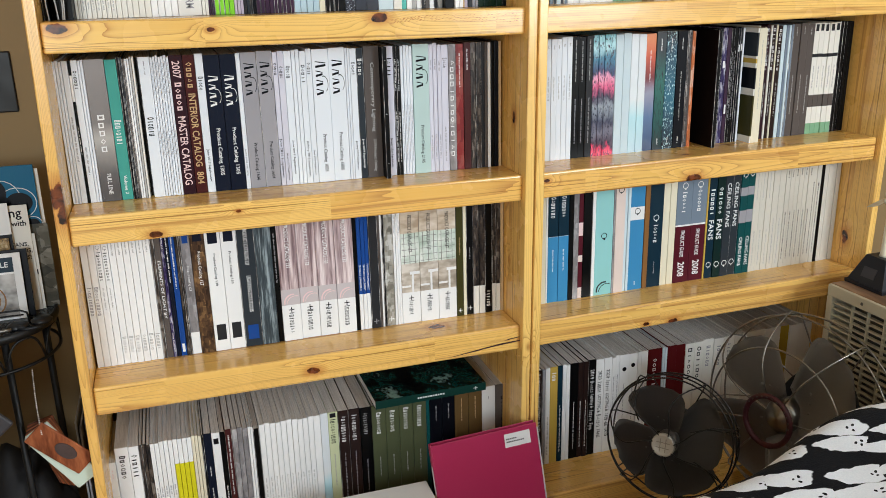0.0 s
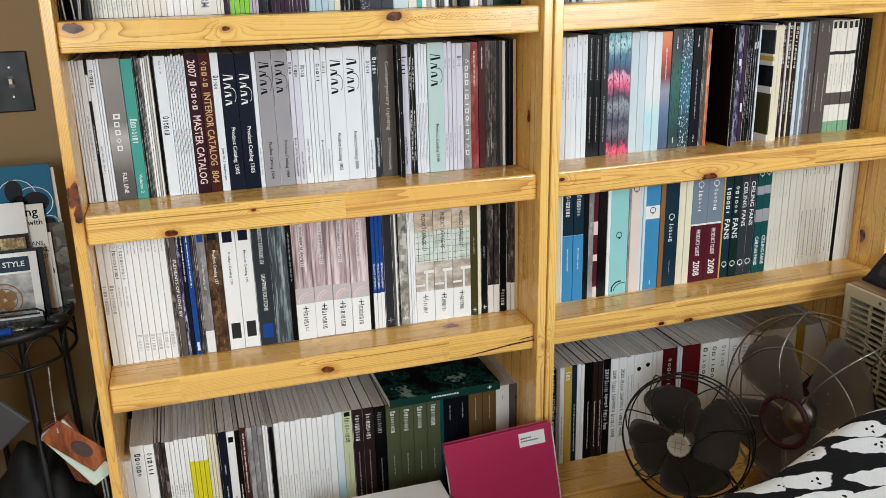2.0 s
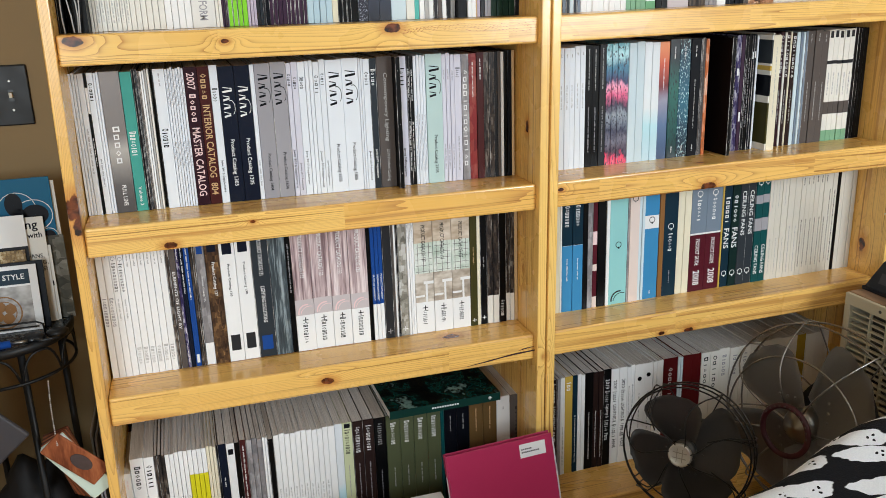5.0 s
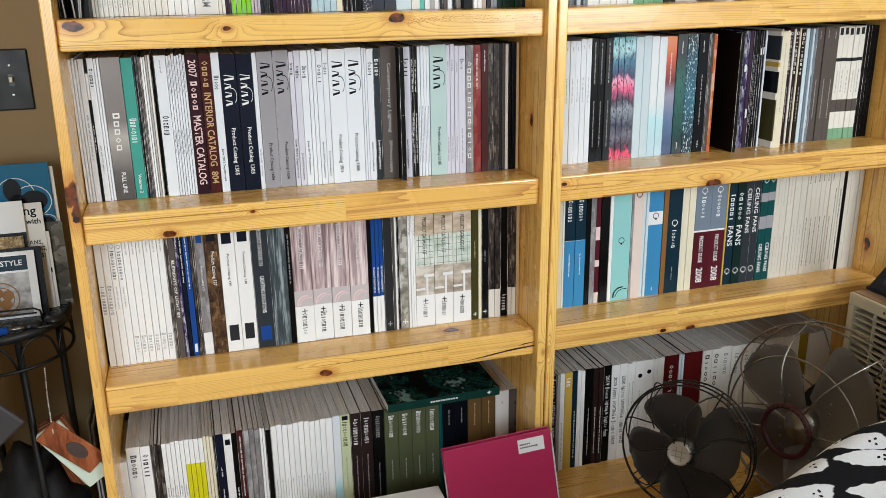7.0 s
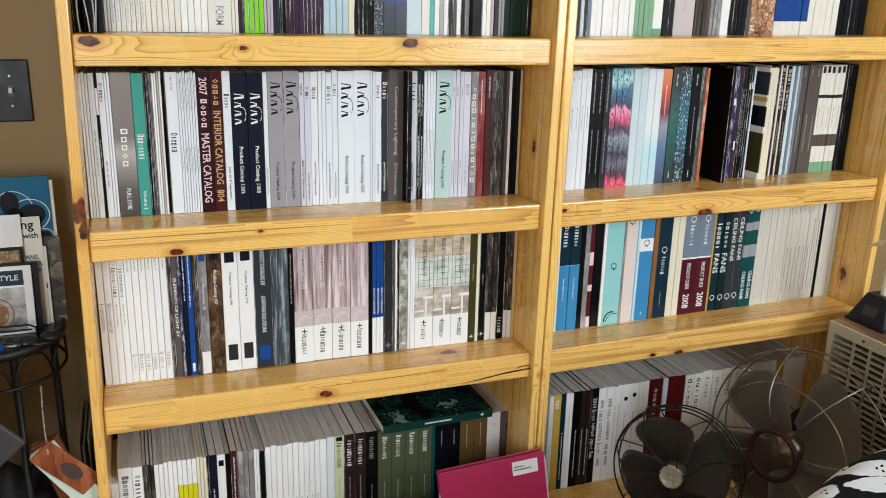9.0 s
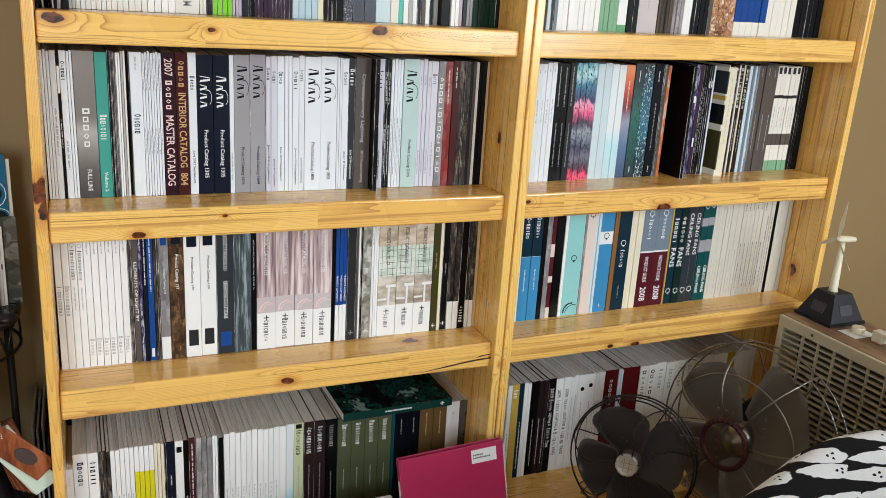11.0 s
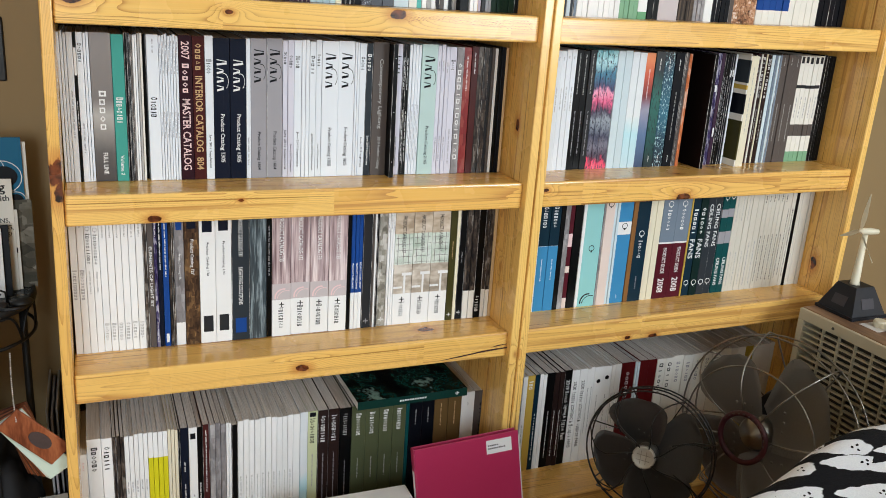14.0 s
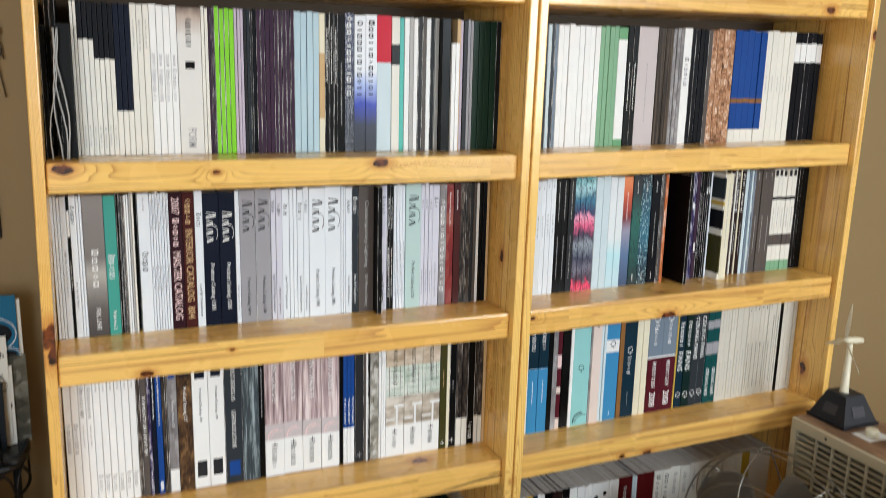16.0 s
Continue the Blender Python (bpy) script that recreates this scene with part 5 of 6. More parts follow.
plate = cpart("dial_plate", one_box(1.618, 1.69, -0.268, -0.214, ZT + 0.0002, ZT + 0.0012), LABELW, "white dial plate")
cpart("knob", lathe(bmesh.new(), [(0.016, 0), (0.016, 0.012), (0.014, 0.016), (0.0, 0.0165)], 24, Matrix.Translation((1.655, -0.241, ZT + 0.0014))), IVORY, "ivory control knob")
bm = bmesh.new()
for y in (-0.30, -0.5):
    box(bm, 1.647, 1.672, y - 0.014, y + 0.014, ZT + 0.0002, ZT + 0.028, 0.002)
box(bm, 1.649, 1.670, -0.5, -0.3, ZT + 0.018, ZT + 0.0278, 0.002)
cpart("handle", bm, IVORY, "ivory carrying handle")
tagged(cooler, "old beige box fan with a wood-grain top", "fan")

turbine = empty("model_wind_turbine", (1.668, -0.14, ZT + 0.0004))
NAVYP = plain("dark navy plastic", srgb(16, 20, 30), 0.5, vary=0.1)
bm = bmesh.new()
for z0, z1, w0, w1 in ((0.0, 0.008, 0.059, 0.059), (0.008, 0.070, 0.055, 0.031), (0.070, 0.074, 0.031, 0.029)):
    quads = [[bm.verts.new((sx * w, sy * w, z)) for sx, sy in ((-1, -1), (1, -1), (1, 1), (-1, 1))] for w, z in ((w0, z0), (w1, z1))]
    for k in range(4):
        bm.faces.new((quads[0][k], quads[0][(k + 1) % 4], quads[1][(k + 1) % 4], quads[1][k]))
    bm.faces.new(quads[0][::-1])
    bm.faces.new(quads[1])
part("base", bm, NAVYP, turbine, "dark navy plastic base")
PANELM = plain("grey solar panel", srgb(62, 60, 66), 0.6, vary=0.15)
for turn in (0, -90):
    m4 = pose(0, 0, 0, 0, 0, turn)
    bm = one_box(-0.02, 0.02, -0.0012, 0.0006, -0.013, 0.013)
    bmesh.ops.transform(bm, matrix=m4 @ pose(0, -0.0445, 0.036, -21, 0, 0), verts=bm.verts)
    part("solar_panel", bm, PANELM, turbine)
part("tower", lathe(bmesh.new(), [(0.0125, 0.074), (0.0105, 0.08), (0.0065, 0.205), (0.0, 0.206)], 20, Matrix.Translation((-0.005, 0, 0))), IVORY, turbine, "ivory tapered tower", True)
nac = (Vector((0.55, -0.2, 0.0)).normalized())
hub_at = Vector((-0.022, -0.006, 0.214))
mm = Matrix.Translation(hub_at) @ nac.to_track_quat("Z", "Y").to_matrix().to_4x4()
part("nacelle", lathe(bmesh.new(), [(0.0, -0.012), (0.006, -0.008), (0.008, 0.0), (0.0085, 0.02), (0.006, 0.038), (0.0, 0.042)], 18, mm), IVORY, turbine, "", True)
for ang in (97, 217, 337):
    bm = bmesh.new()
    prof = ((0.004, 0.0025), (0.015, 0.0055), (0.035, 0.0075), (0.07, 0.0045), (0.096, 0.0012))
    prev = None
    for r, half in prof:
        ringv = [bm.verts.new((r, half * c, d)) for c, d in ((-1, 0.0), (0, 0.0012), (1, 0.0), (0, -0.0012))]
        if prev:
            for k in range(4):
                bm.faces.new((prev[k], prev[(k + 1) % 4], ringv[(k + 1) % 4], ringv[k]))
        else:
            bm.faces.new(ringv[::-1])
        prev = ringv
    bm.faces.new(prev)
    bmesh.ops.transform(bm, matrix=mm @ pose(0, 0, -0.006, 0, 0, ang) @ pose(0, 0, 0, 20, 0, 0), verts=bm.verts)
    part("rotor_blade", bm, IVORY, turbine)
tagged(turbine, "ivory model wind turbine on a dark navy base", "model")


# ---- fleece blanket ----
def fleece():
    m = Nodes("black fleece with white ghost print", 0.95)
    m.b.inputs["Sheen Weight"].default_value = 0.02
    m.b.inputs["Specular IOR Level"].default_value = 0.15
    spin = m.t.nodes.new("ShaderNodeMapping")
    spin.inputs["Rotation"].default_value = (0, 0, radians(214))
    m.link(m.coords(), spin.inputs["Vector"])
    turn = m.t.nodes.new("ShaderNodeMapping")
    turn.inputs["Scale"].default_value = (14.5, 22.0, 0.0001)
    m.link(spin.outputs[0], turn.inputs["Vector"])
    warp = m.t.nodes.new("ShaderNodeTexNoise")
    warp.inputs["Scale"].default_value = 2.2
    m.link(turn.outputs[0], warp.inputs["Vector"])
    sub = m.t.nodes.new("ShaderNodeVectorMath")
    sub.operation = "SUBTRACT"
    m.link(warp.outputs["Color"], sub.inputs[0])
    sub.inputs[1].default_value = (0.5, 0.5, 0.5)
    sc = m.t.nodes.new("ShaderNodeVectorMath")
    sc.operation = "MULTIPLY_ADD"
    m.link(sub.outputs[0], sc.inputs[0])
    sc.inputs[1].default_value = (0.3, 0.36, 0)
    m.link(turn.outputs[0], sc.inputs[2])
    vor = m.t.nodes.new("ShaderNodeTexVoronoi")
    vor.voronoi_dimensions = "2D"
    vor.inputs["Scale"].default_value = 1.0
    vor.inputs["Randomness"].default_value = 0.55
    m.link(sc.outputs[0], vor.inputs["Vector"])
    off = m.t.nodes.new("ShaderNodeVectorMath")
    off.operation = "SUBTRACT"
    m.link(sc.outputs[0], off.inputs[0])
    m.link(vor.outputs["Position"], off.inputs[1])
    sep = m.t.nodes.new("ShaderNodeSeparateXYZ")
    m.link(off.outputs[0], sep.inputs[0])
    x, y = sep.outputs[0], sep.outputs[1]
    # wide round head at one end, a narrowing wavy tail at the other
    wide = m.maths("ADD", 0.34, m.maths("MULTIPLY", x, -0.26))
    lx = m.maths("MULTIPLY", x, 1 / 0.62)
    ly = m.maths("DIVIDE", y, wide)
    body = m.maths("ADD", m.maths("MULTIPLY", lx, lx), m.maths("MULTIPLY", ly, ly))
    white = m.ramp(body, [(0.90, (1, 1, 1, 1)), (1.0, (0, 0, 0, 1))])
    eyes = None
    for ex, ey, r in ((-0.34, 0.09, 0.032), (-0.34, -0.09, 0.032), (-0.24, 0.0, 0.03)):
        dx = m.maths("MULTIPLY", m.maths("SUBTRACT", x, ex), 1 / r)
        dy = m.maths("MULTIPLY", m.maths("SUBTRACT", y, ey), 0.6 / r)
        d = m.maths("ADD", m.maths("MULTIPLY", dx, dx), m.maths("MULTIPLY", dy, dy))
        eyes = d if eyes is None else m.maths("MINIMUM", eyes, d)
    eye = m.ramp(eyes, [(0.8, (0, 0, 0, 1)), (1.0, (1, 1, 1, 1))])
    both = m.mix(1.0, white, eye, "MULTIPLY")
    pile = m.noise(m.coords((420, 420, 420)), 1, 3)
    black = m.mix(pile, (0.003, 0.003, 0.004, 1), (0.014, 0.014, 0.017, 1))
    pale = m.mix(pile, srgb(222, 226, 234), srgb(246, 248, 252))
    m.colour(m.mix(both, black, pale))
    return m.bump(pile, 0.5, 0.002).m


def blanket_height(x, y):
    t = max(0.0, (1.12 - x) / 0.32)
    z = 0.741 - 0.086 * t ** 1.25
    z += 0.003 * math.sin(x * 19 + y * 6) + 0.003 * math.sin(y * 23 - x * 7)
    edge = max(0.0, (y + 0.78 + 0.05 * max(0.0, x - 1.05)) / 0.075)
    z -= 0.11 * edge ** 2.4
    near = max(0.0, (-1.12 - y) / 0.16)
    return z - 0.2 * near ** 2


bm = bmesh.new()
xs, ys = [0.50 + 0.0160 * i for i in range(66)], [-1.27 + 0.0115 * k for k in range(50)]
grid = [[bm.verts.new((x, y + 0.01 * math.sin(x * 21), max(0.16, blanket_height(x, y)))) for y in ys] for x in xs]
for a, b in zip(grid, grid[1:]):
    for k in range(len(ys) - 1):
        bm.faces.new((a[k], b[k], b[k + 1], a[k + 1]))
outline = [e for e in bm.edges if e.is_boundary]
low = bmesh.ops.extrude_edge_only(bm, edges=outline)["geom"]
for v in low:
    if isinstance(v, bmesh.types.BMVert):
        v.co.z = 0.03
        v.co.x += 0.006 * math.sin(v.co.y * 40)
bmesh.ops.recalc_face_normals(bm, faces=bm.faces)
tagged(mesh_object("blanket", bm, fleece(), smooth=True), "black fleece blanket with white ghost print, draped over a seat", "blanket")
bm = one_box(0.9, 1.5, -1.14, -0.84, 0.0, 0.6, 0.04, 3)
tagged(mesh_object("footstool", bm, plain("dark upholstery", srgb(48, 46, 48), 0.8)), "dark upholstered footstool hidden under the blanket", "stool")

# ---- plant stand beside the bookcase ----
stand = empty("plant_stand", (-0.347, 0.187, 0.0))
R_, ZS = 0.147, 0.705
GLASSTOP = picture("dark pebbled glass", [S(16, 18, 20), S(40, 44, 48), S(110, 116, 120)], (160, 160, 160), rough=0.2)
part("tabletop", lathe(bmesh.new(), [(0.0, ZS - 0.006), (R_ - 0.008, ZS - 0.006), (R_ - 0.006, ZS), (0.0, ZS)], 48), GLASSTOP, stand, "dark pebbled glass top")


def circle(r, z, n=48):
    return [(r * math.cos(2 * math.pi * k / n), r * math.sin(2 * math.pi * k / n), z) for k in range(n)]


part("rim", lathe(bmesh.new(), [(R_ - 0.006, ZS - 0.014), (R_, ZS - 0.014), (R_ + 0.002, ZS - 0.006), (R_, ZS + 0.004), (R_ - 0.006, ZS + 0.004), (R_ - 0.006, ZS - 0.014)], 48), BLACKIRON, stand, "", True)
part("apron_ring", tube(bmesh.new(), circle(R_ - 0.004, ZS - 0.075), 0.0035, 8, True), BLACKIRON, stand, "", True)
for k in range(10):
    a0 = 2 * math.pi * (k + 0.15) / 10
    pts = []
    for q in range(13):
        f = q / 12
        a = a0 + 2 * math.pi / 10 * f
        z = ZS - 0.075 + (0.058 * (1 - abs(2 * f - 1) ** 3.2))
        pts.append(((R_ - 0.004) * math.cos(a), (R_ - 0.004) * math.sin(a), z))
    part("arch", tube(bmesh.new(), pts, 0.0026, 6), BLACKIRON, stand, "", True)
for a in (-14, -62, 118, 166):
    x, y = math.cos(radians(a)), math.sin(radians(a))
    part("leg", tube(bmesh.new(), [((R_ - 0.02) * x, (R_ - 0.02) * y, ZS - 0.012), ((R_ - 0.02) * x, (R_ - 0.02) * y, 0.3), ((R_ + 0.01) * x, (R_ + 0.01) * y, 0.0)], 0.0072, 8), BLACKIRON, stand, "", True)
tagged(stand, "black wrought-iron plant stand with an arched apron", "side table")

# brochures that stand on it
TOP = ZS + 0.0005


def sheet(name, x0, x1, y, z1, mat, label, category, tilt=-6.0, thick=0.0025, turn=0.0):
    ob = empty(name, (x0, y, TOP), turn)
    ob.matrix_basis = ob.matrix_basis @ pose(0, 0, 0, tilt, 0, 0)
    part("board", one_box(0, x1 - x0, 0, thick, 0, z1 - TOP, 0.0004), mat, ob)
    return tagged(ob, label, category, "brochures on the plant stand")


def decorate(ob, name, mat, shapes, lift=0.0005):
    bm = bmesh.new()
    for x0, x1, z0, z1 in shapes:
        quad(bm, x0, x1, z0, z1, -lift)
    return part(name, bm, mat, ob)


def words_on(ob, words, x, z, size, mat, lift=0.0006):
    me, a, b, c, d = text_mesh(words, size)
    for v in me.vertices:
        v.co = (x + v.co.x - a, -lift, z + v.co.y)
    me.materials.append(mat)
    t = new("title", me)
    t.parent = ob


TEALBLUE = paper("sea blue print", srgb(24, 104, 142))
blue = sheet("brochure", -0.40, -0.207, 0.215, 1.008, TEALBLUE, "tall sea-blue brochure with a fan drawing, on the plant stand", "brochure", -2.0, 0.004)
bm = bmesh.new()
arc(bm, 0.125, 0.235, 0.04, -0.0005, thick=0.04, flat=0.95)
arc(bm, 0.155, 0.225, 0.033, -0.0005, thick=0.05, flat=1.1)
arc(bm, 0.178, 0.178, 0.018, -0.0005, thick=0.08, flat=1.0)
part("outline", bm, PALE, blue)
bm = bmesh.new()
for cx, cz, r, fl in ((0.12, 0.25, 0.024, 0.7), (0.158, 0.226, 0.021, 1.2), (0.128, 0.222, 0.02, 0.8), (0.178, 0.178, 0.013, 1.0)):
    arc(bm, cx, cz, r, -0.0008, thick=0.98, flat=fl)
part("drawing", bm, INKY, blue)
second = sheet("brochure", -0.385, -0.2, 0.224, 0.998, PAPER, "white brochure behind the sea-blue one on the stand", "brochure", -1.5, 0.003)
photos = sheet("brochure", -0.33, -0.196, 0.21, 0.885, picture("garden photograph print", [S(30, 32, 28), S(92, 88, 76), S(170, 166, 156)], (14, 14, 20), rooms=0.7), "brochure with small garden photographs on the plant stand", "brochure", -3.0)
flyer = sheet("leaflet", -0.37, -0.228, 0.196, 0.93, PAPER, "cream leaflet with black lettering on the plant stand", "leaflet", -4.0, 0.001)
words_on(flyer, "ing", 0.101, 0.208, 0.026, INKY)
words_on(flyer, "with", 0.108, 0.186, 0.016, INKY)
words_on(flyer, "FANS,", 0.104, 0.142, 0.012, CHAR)
words_on(flyer, "HTING,", 0.101, 0.128, 0.012, CHAR)
words_on(flyer, "PRICES!", 0.098, 0.114, 0.012, CHAR)
card = sheet("card", -0.36, -0.262, 0.184, 0.938, WHITE, "white card with a dark band on the plant stand", "card", -5.0, 0.001)
decorate(card, "dark_band", INKY, [(0.0, 0.098, 0.135, 0.168)])
lead = sheet("leaflet", -0.385, -0.268, 0.178, 0.868, picture("golden shop photograph", [S(50, 44, 40), S(150, 120, 70), S(220, 206, 170)], (60, 60, 60), rooms=0.7), "leaflet with a golden shop photograph on the plant stand", "leaflet", -5.0, 0.001)
style = sheet("brochure", -0.42, -0.250, 0.155, 0.842, WHITE, "white brochure with a blue heading and fan photograph", "brochure", -8.0, 0.002)
decorate(style, "heading_band", PETROL, [(0.01, 0.155, 0.098, 0.128)])
words_on(style, "OUR STYLE", 0.068, 0.113, 0.0155, PALE, 0.0009)
fanpic = decorate(style, "picture", picture("pale room photograph", [S(120, 116, 112), S(176, 172, 168), S(206, 204, 202)], (12, 12, 20)), [(0.01, 0.155, 0.004, 0.094)])
bm = bmesh.new()
for r in (0.034, 0.024, 0.012):
    arc(bm, 0.1, 0.042, r, -0.0009, thick=0.08)
for k in range(4):
    arc(bm, 0.1 + 0.014 * math.cos(k * 1.57 + 0.5), 0.042 + 0.014 * math.sin(k * 1.57 + 0.5), 0.011, -0.0011, thick=0.98)
part("drawing", bm, BROWN, style)
dark = sheet("folder", -0.40, -0.238, 0.165, 0.846, INKY, "thin black folder behind a brochure on the stand", "folder", -7.0, 0.003)
tab = sheet("leaflet", -0.36, -0.222, 0.2, 0.868, PAPER, "white leaflet with small black drawings on the stand", "leaflet", -3.5, 0.001)
decorate(tab, "drawing", INKY, [(0.112, 0.13, 0.04, 0.055), (0.112, 0.134, 0.075, 0.086), (0.116, 0.13, 0.105, 0.125), (0.116, 0.132, 0.14, 0.148)])

# small things that lie on the stand
holder = empty("wire_holder", (-0.26, 0.13, TOP))
part("wire", tube(bmesh.new(), [(-0.1, 0, 0.026), (0.0, 0, 0.026), (0.012, 0, 0.02), (0.014, 0, 0.0)], 0.0022, 6), BLACKIRON, holder, "", True)
part("wire", tube(bmesh.new(), [(-0.1, 0.006, 0.014), (0.004, 0.006, 0.014)], 0.0018, 6), BLACKIRON, holder, "", True)
tagged(holder, "black bent-wire card holder on the plant stand", "holder")
keys = empty("sunglasses", (-0.262, 0.095, TOP))
for dx in (0.0, 0.042):
    part("lens", lathe(bmesh.new(), [(0.0, 0.0), (0.019, 0.002), (0.021, 0.008), (0.012, 0.013), (0.0, 0.014)], 20, Matrix.Translation((dx, dx * 0.4, 0))), RUBBER, keys, "", True)
part("temple", tube(bmesh.new(), [(-0.015, -0.005, 0.006), (0.02, -0.03, 0.008), (0.05, -0.02, 0.007)], 0.0032, 8), RUBBER, keys, "", True)
tagged(keys, "black sunglasses lying on the plant stand", "sunglasses")
pen = empty("utility_knife", (-0.30, 0.068, TOP), 12)
part("handle", tube(bmesh.new(), [(-0.06, 0, 0.008), (0.0, 0, 0.008)], 0.0075, 10), BLUE, pen, "blue plastic handle", True)
part("shaft", tube(bmesh.new(), [(0.0, 0, 0.008), (0.03, 0, 0.007)], 0.0035, 10), CHROME, pen, "steel shaft", True)
tagged(pen, "small tool with a blue handle on the plant stand", "tool")

# fan of wood-finish samples on a bead chain
samples = empty("finish_samples", (-0.243, 0.0, 0.514))
REDWOOD = picture("reddish stained wood", [S(104, 52, 30), S(140, 76, 46), S(166, 98, 62)], (40, 12, 12), rough=0.4)
DARKWOOD_S = picture("dark stained wood", [S(52, 30, 22), S(84, 48, 32), S(110, 68, 46)], (40, 12, 12), rough=0.4)
MINT = plain("pale mint painted sample", srgb(206, 220, 204), 0.35, vary=0.04)
for k, (mat, turn) in enumerate(((REDWOOD, 46), (MINT, 56), (LABELW, 57.5), (MINT, 59), (REDWOOD, 61.5), (DARKWOOD_S, 64), (REDWOOD, 66.5), (DARKWOOD_S, 69), (REDWOOD, 71.5), (DARKWOOD_S, 74))):
    bm = one_box(-0.014, 0.136 if k else 0.112, -0.0025, 0.0025, -0.026, 0.026, 0.0022)
    bmesh.ops.transform(bm, matrix=pose(0, 0.0062 * k, -0.006 * (k > 0), 0, turn, 0), verts=bm.verts)
    slab = part("sample", bm, mat, samples)
    if k == 0:
        bm = bmesh.new()
        lathe(bm, [(0.0, 0.0), (0.014, 0.0), (0.0135, 0.0012), (0.0, 0.0014)], 24, pose(0, 0, 0, 0, 46, 0) @ pose(0.06, -0.0027, 0.002, 90, 0, 0) @ Matrix.Diagonal((1.7, 1.0, 1.0, 1.0)))
        part("stamp", bm, plain("dark burnt stamp", srgb(70, 56, 54), 0.4, vary=0.3, scale=120), slab, "dark oval stamp")
bm = bmesh.new()
for k in range(34):
    f = k / 33
    bmesh.ops.create_icosphere(bm, subdivisions=1, radius=0.0019, matrix=Matrix.Translation((0.006 - 0.004 * f - 0.002 * math.sin(f * 3), -0.004 + 0.045 * f, 0.004 + 0.118 * f)))
part("bead_chain", bm, plain("bright nickel beads", srgb(214, 212, 208), 0.3, 0.6), samples, "silver bead chain", True)
tagged(samples, "fanned wood-finish samples hanging on a bead chain", "samples")

# black bag, leaning papers and folders at the foot of the stand
bm = bmesh.new()
bmesh.ops.create_icosphere(bm, subdivisions=4, radius=1.0)
for v in bm.verts:
    n = noise.noise(v.co * 2.1) * 0.18 + noise.noise(v.co * 6.0) * 0.06
    v.co = Vector((v.co.x * 0.105, v.co.y * 0.09, v.co.z * 0.22)) * (1 + n)
    v.co.z = max(v.co.z, -0.2) + 0.2
bag = mesh_object("bag", bm, plain("black nylon", srgb(15, 13, 15), 0.75, vary=0.25, scale=12, bump=0.2), smooth=True)
bag.matrix_basis = pose(-0.322, 0.15, 0.0)
tagged(bag, "slumped black bag under the plant stand", "bag")
for k, (x, top, mat, word) in enumerate(((-0.158, 0.36, MAROON, "dark red folder"), (-0.166, 0.43, CHAR, "charcoal folder"), (-0.174, 0.46, SILVER, "pale grey papers"), (-0.182, 0.455, GREY, "grey papers"), (-0.190, 0.465, SILVER, "pale grey papers"))):
    ob = empty("paper_bundle", (x, 0.12 + 0.012 * (k % 3), 0.0))
    ob.matrix_basis = ob.matrix_basis @ pose(0, 0, 0, 0, -0.4 - 0.1 * k, 0)
    part("sheet", one_box(0, 0.004, 0, 0.2, 0.0005, top, 0.0006), mat, ob)
    tagged(ob, f"{word} standing on edge beside the bookcase", "papers", "papers beside the bookcase")
stack = empty("paper_stack", (-0.212, -0.03, 0.0), 4)
for k in range(7):
    part("sheet", one_box(-0.004 * (k % 3), 0.056 - 0.003 * (k % 2), 0.004 * (k % 2), 0.14, 0.04 * k + 0.0005, 0.04 * k + 0.0395, 0.0008), (PAPER, WHITE, PAGES)[k % 3], stack)
tagged(stack, "stack of white papers on the floor beside the bookcase", "papers")
portfolio = mesh_object("portfolio_case", one_box(-0.95, 0.0, -0.005, 0.005, 0.0, 0.34, 0.004), plain("dark grey portfolio cover", srgb(52, 50, 54), 0.45, vary=0.08))
portfolio.matrix_basis = pose(-0.249, -0.15, 0.622, 0, -41, 0)
tagged(portfolio, "dark grey portfolio case leaning beside the plant stand", "case")

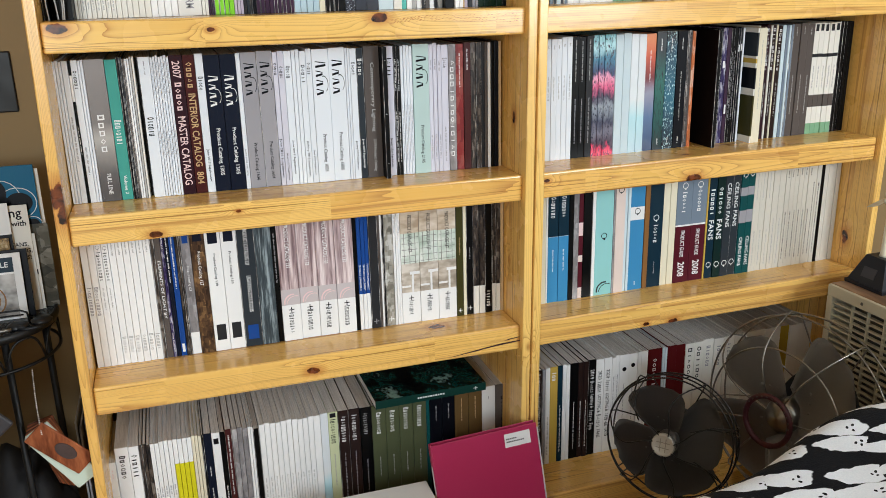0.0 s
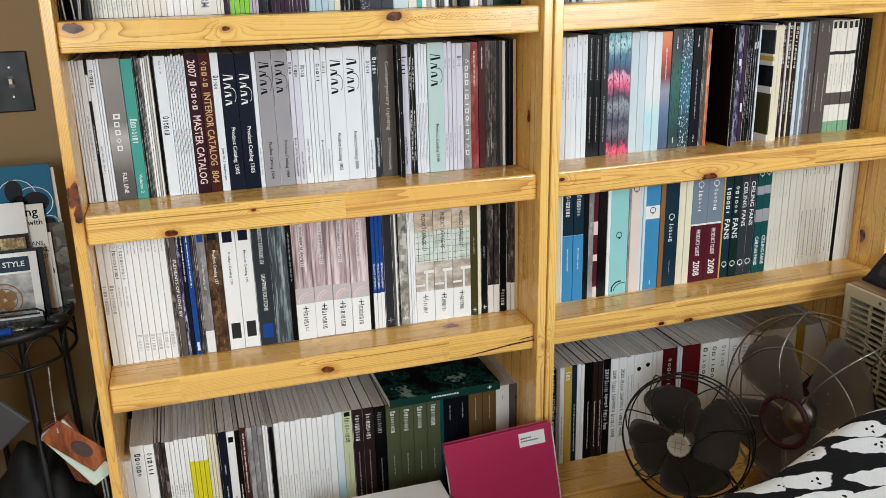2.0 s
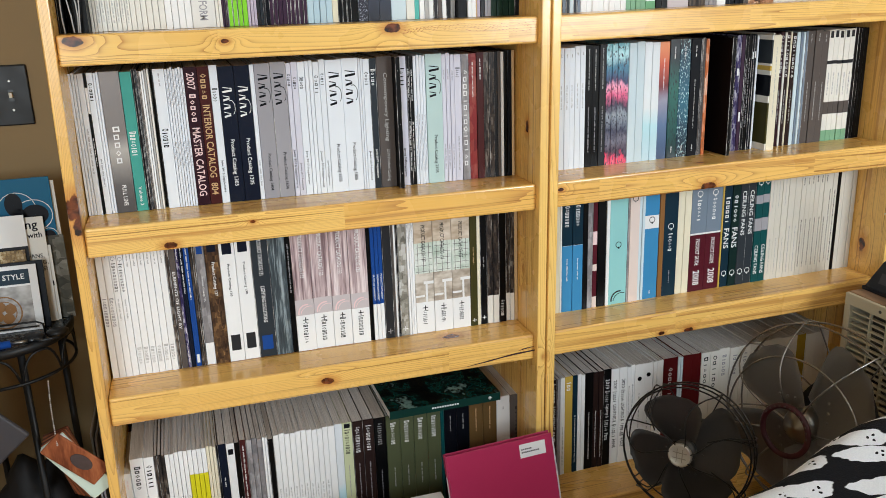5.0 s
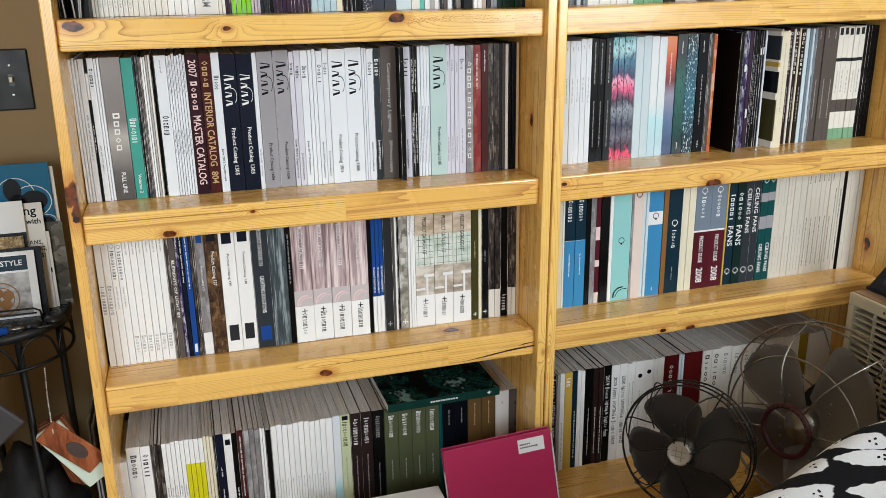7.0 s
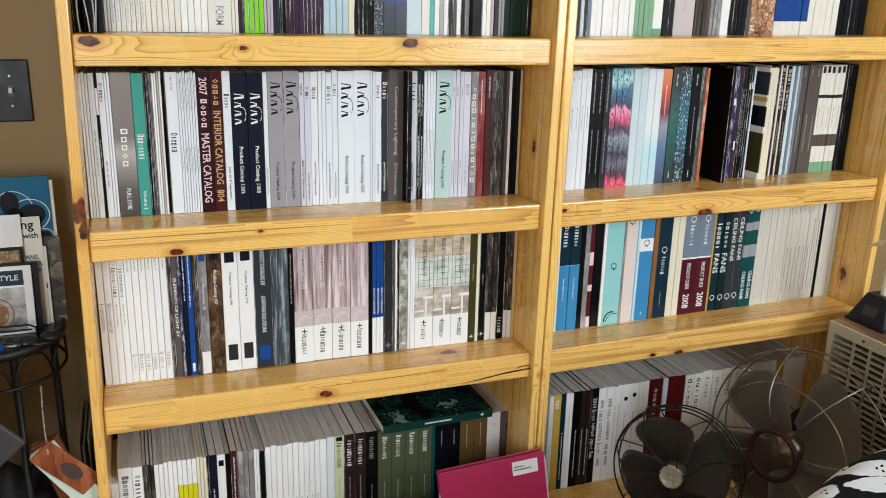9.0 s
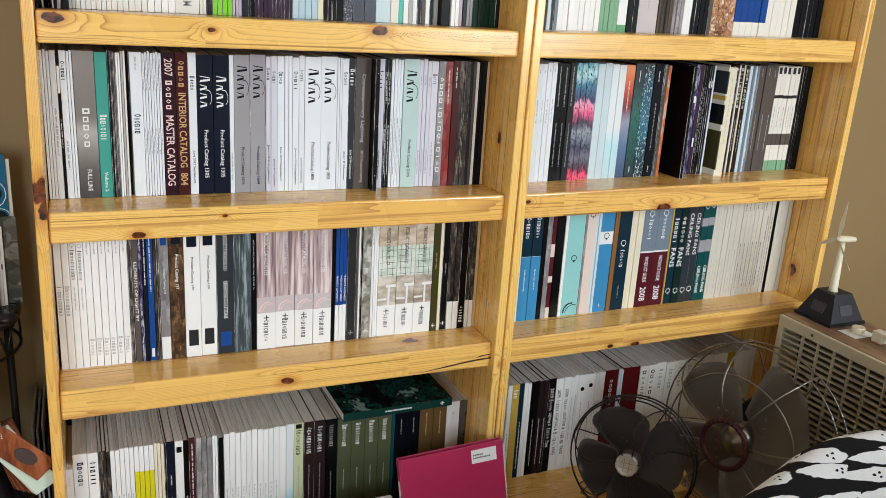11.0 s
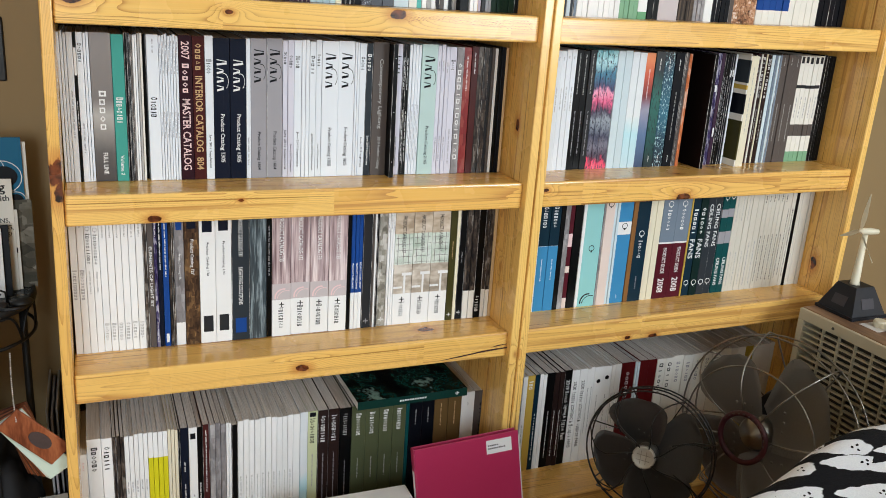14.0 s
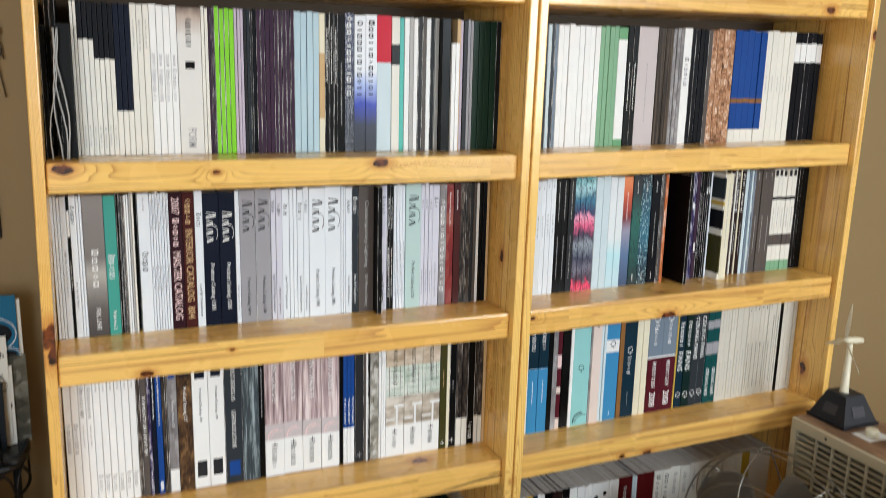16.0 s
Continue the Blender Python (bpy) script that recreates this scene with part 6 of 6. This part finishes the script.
# light switch on the wall
switch = empty("light_switch", (-0.266, BACK - 0.0002, 1.165))
part("plate", one_box(-0.037, 0.037, -0.006, 0, -0.0625, 0.0625, 0.003), plain("black switch plate", srgb(11, 12, 14), 0.5), switch, "black metal plate")
part("toggle_slot", one_box(-0.005, 0.005, -0.0068, -0.0061, -0.012, 0.012), RUBBER, switch)
bm = one_box(-0.0035, 0.0035, -0.015, -0.0069, -0.004, 0.007, 0.001)
part("toggle", bm, IVORY, switch, "ivory toggle")
for z in (-0.03, 0.03):
    part("screw", lathe(bmesh.new(), [(0.003, 0), (0.002, 0.0012)], 10, pose(0, -0.0061, z, 90, 0, 0)), CHROME, switch)
tagged(switch, "black light switch plate with an ivory toggle on the wall", "switch")

# loose cord that hangs over the black folders of the top shelf
cord = empty("cord", (-0.098, 0.05, 1.2935))
for k in range(4):
    pts = [(0.004 * k - 0.006 + 0.006 * math.sin(q * 0.7 + k * 1.3) + 0.012 * (q / 9 - 0.5) * (k - 1.5) * (1 if q > 5 else 0.3), -0.004 - 0.001 * k, 0.225 * (1 - q / 9)) for q in range(10)]
    part("strand", tube(bmesh.new(), pts, 0.0013, 6), SILVER, cord, "", True)
tagged(cord, "loose grey cord hanging in front of black folders", "cord")

# small ornament that hangs on the wall
orn = empty("wall_ornament", (-0.212, BACK - 0.004, 1.52))
part("wire", tube(bmesh.new(), [(0, 0, 0.06), (0.004, -0.004, 0.0), (0.012, -0.006, -0.04), (0.002, -0.006, -0.06), (0.012, -0.004, -0.13)], 0.0012, 6), BLACKIRON, orn, "", True)
part("wire", tube(bmesh.new(), [(-0.01, -0.004, -0.025), (0.01, -0.008, -0.04), (0.014, -0.004, -0.056)], 0.0014, 6), BLACKIRON, orn, "", True)
part("bead", lathe(bmesh.new(), [(0.0, -0.014), (0.011, -0.006), (0.012, 0.004), (0.0, 0.014)], 16, Matrix.Translation((0.0, -0.012, -0.002))), plain("red glass bead", srgb(150, 26, 22), 0.2), orn, "red glass drop", True)
tagged(orn, "red glass and black wire ornament on the wall", "ornament")

# catalogs on the shelf above, of which the foot shows
above = Shelf(R0 + 0.06, 0.112, 1.655, 0.013, "catalogs on the highest shelf of the second bookcase", 41)
above.add(8, PAPER, n=8)
above.add(9, REDC)
above.add(11, AQUATEAL, n=2)
above.add(11, BLACK, n=14)
above.add(10, SLATE, n=2)
above.add(14, WHITE, n=10)
above.add(7, DARKPHOTO, n=3)
above.add(14, WHITE)
above.add(8, INKY, n=8)
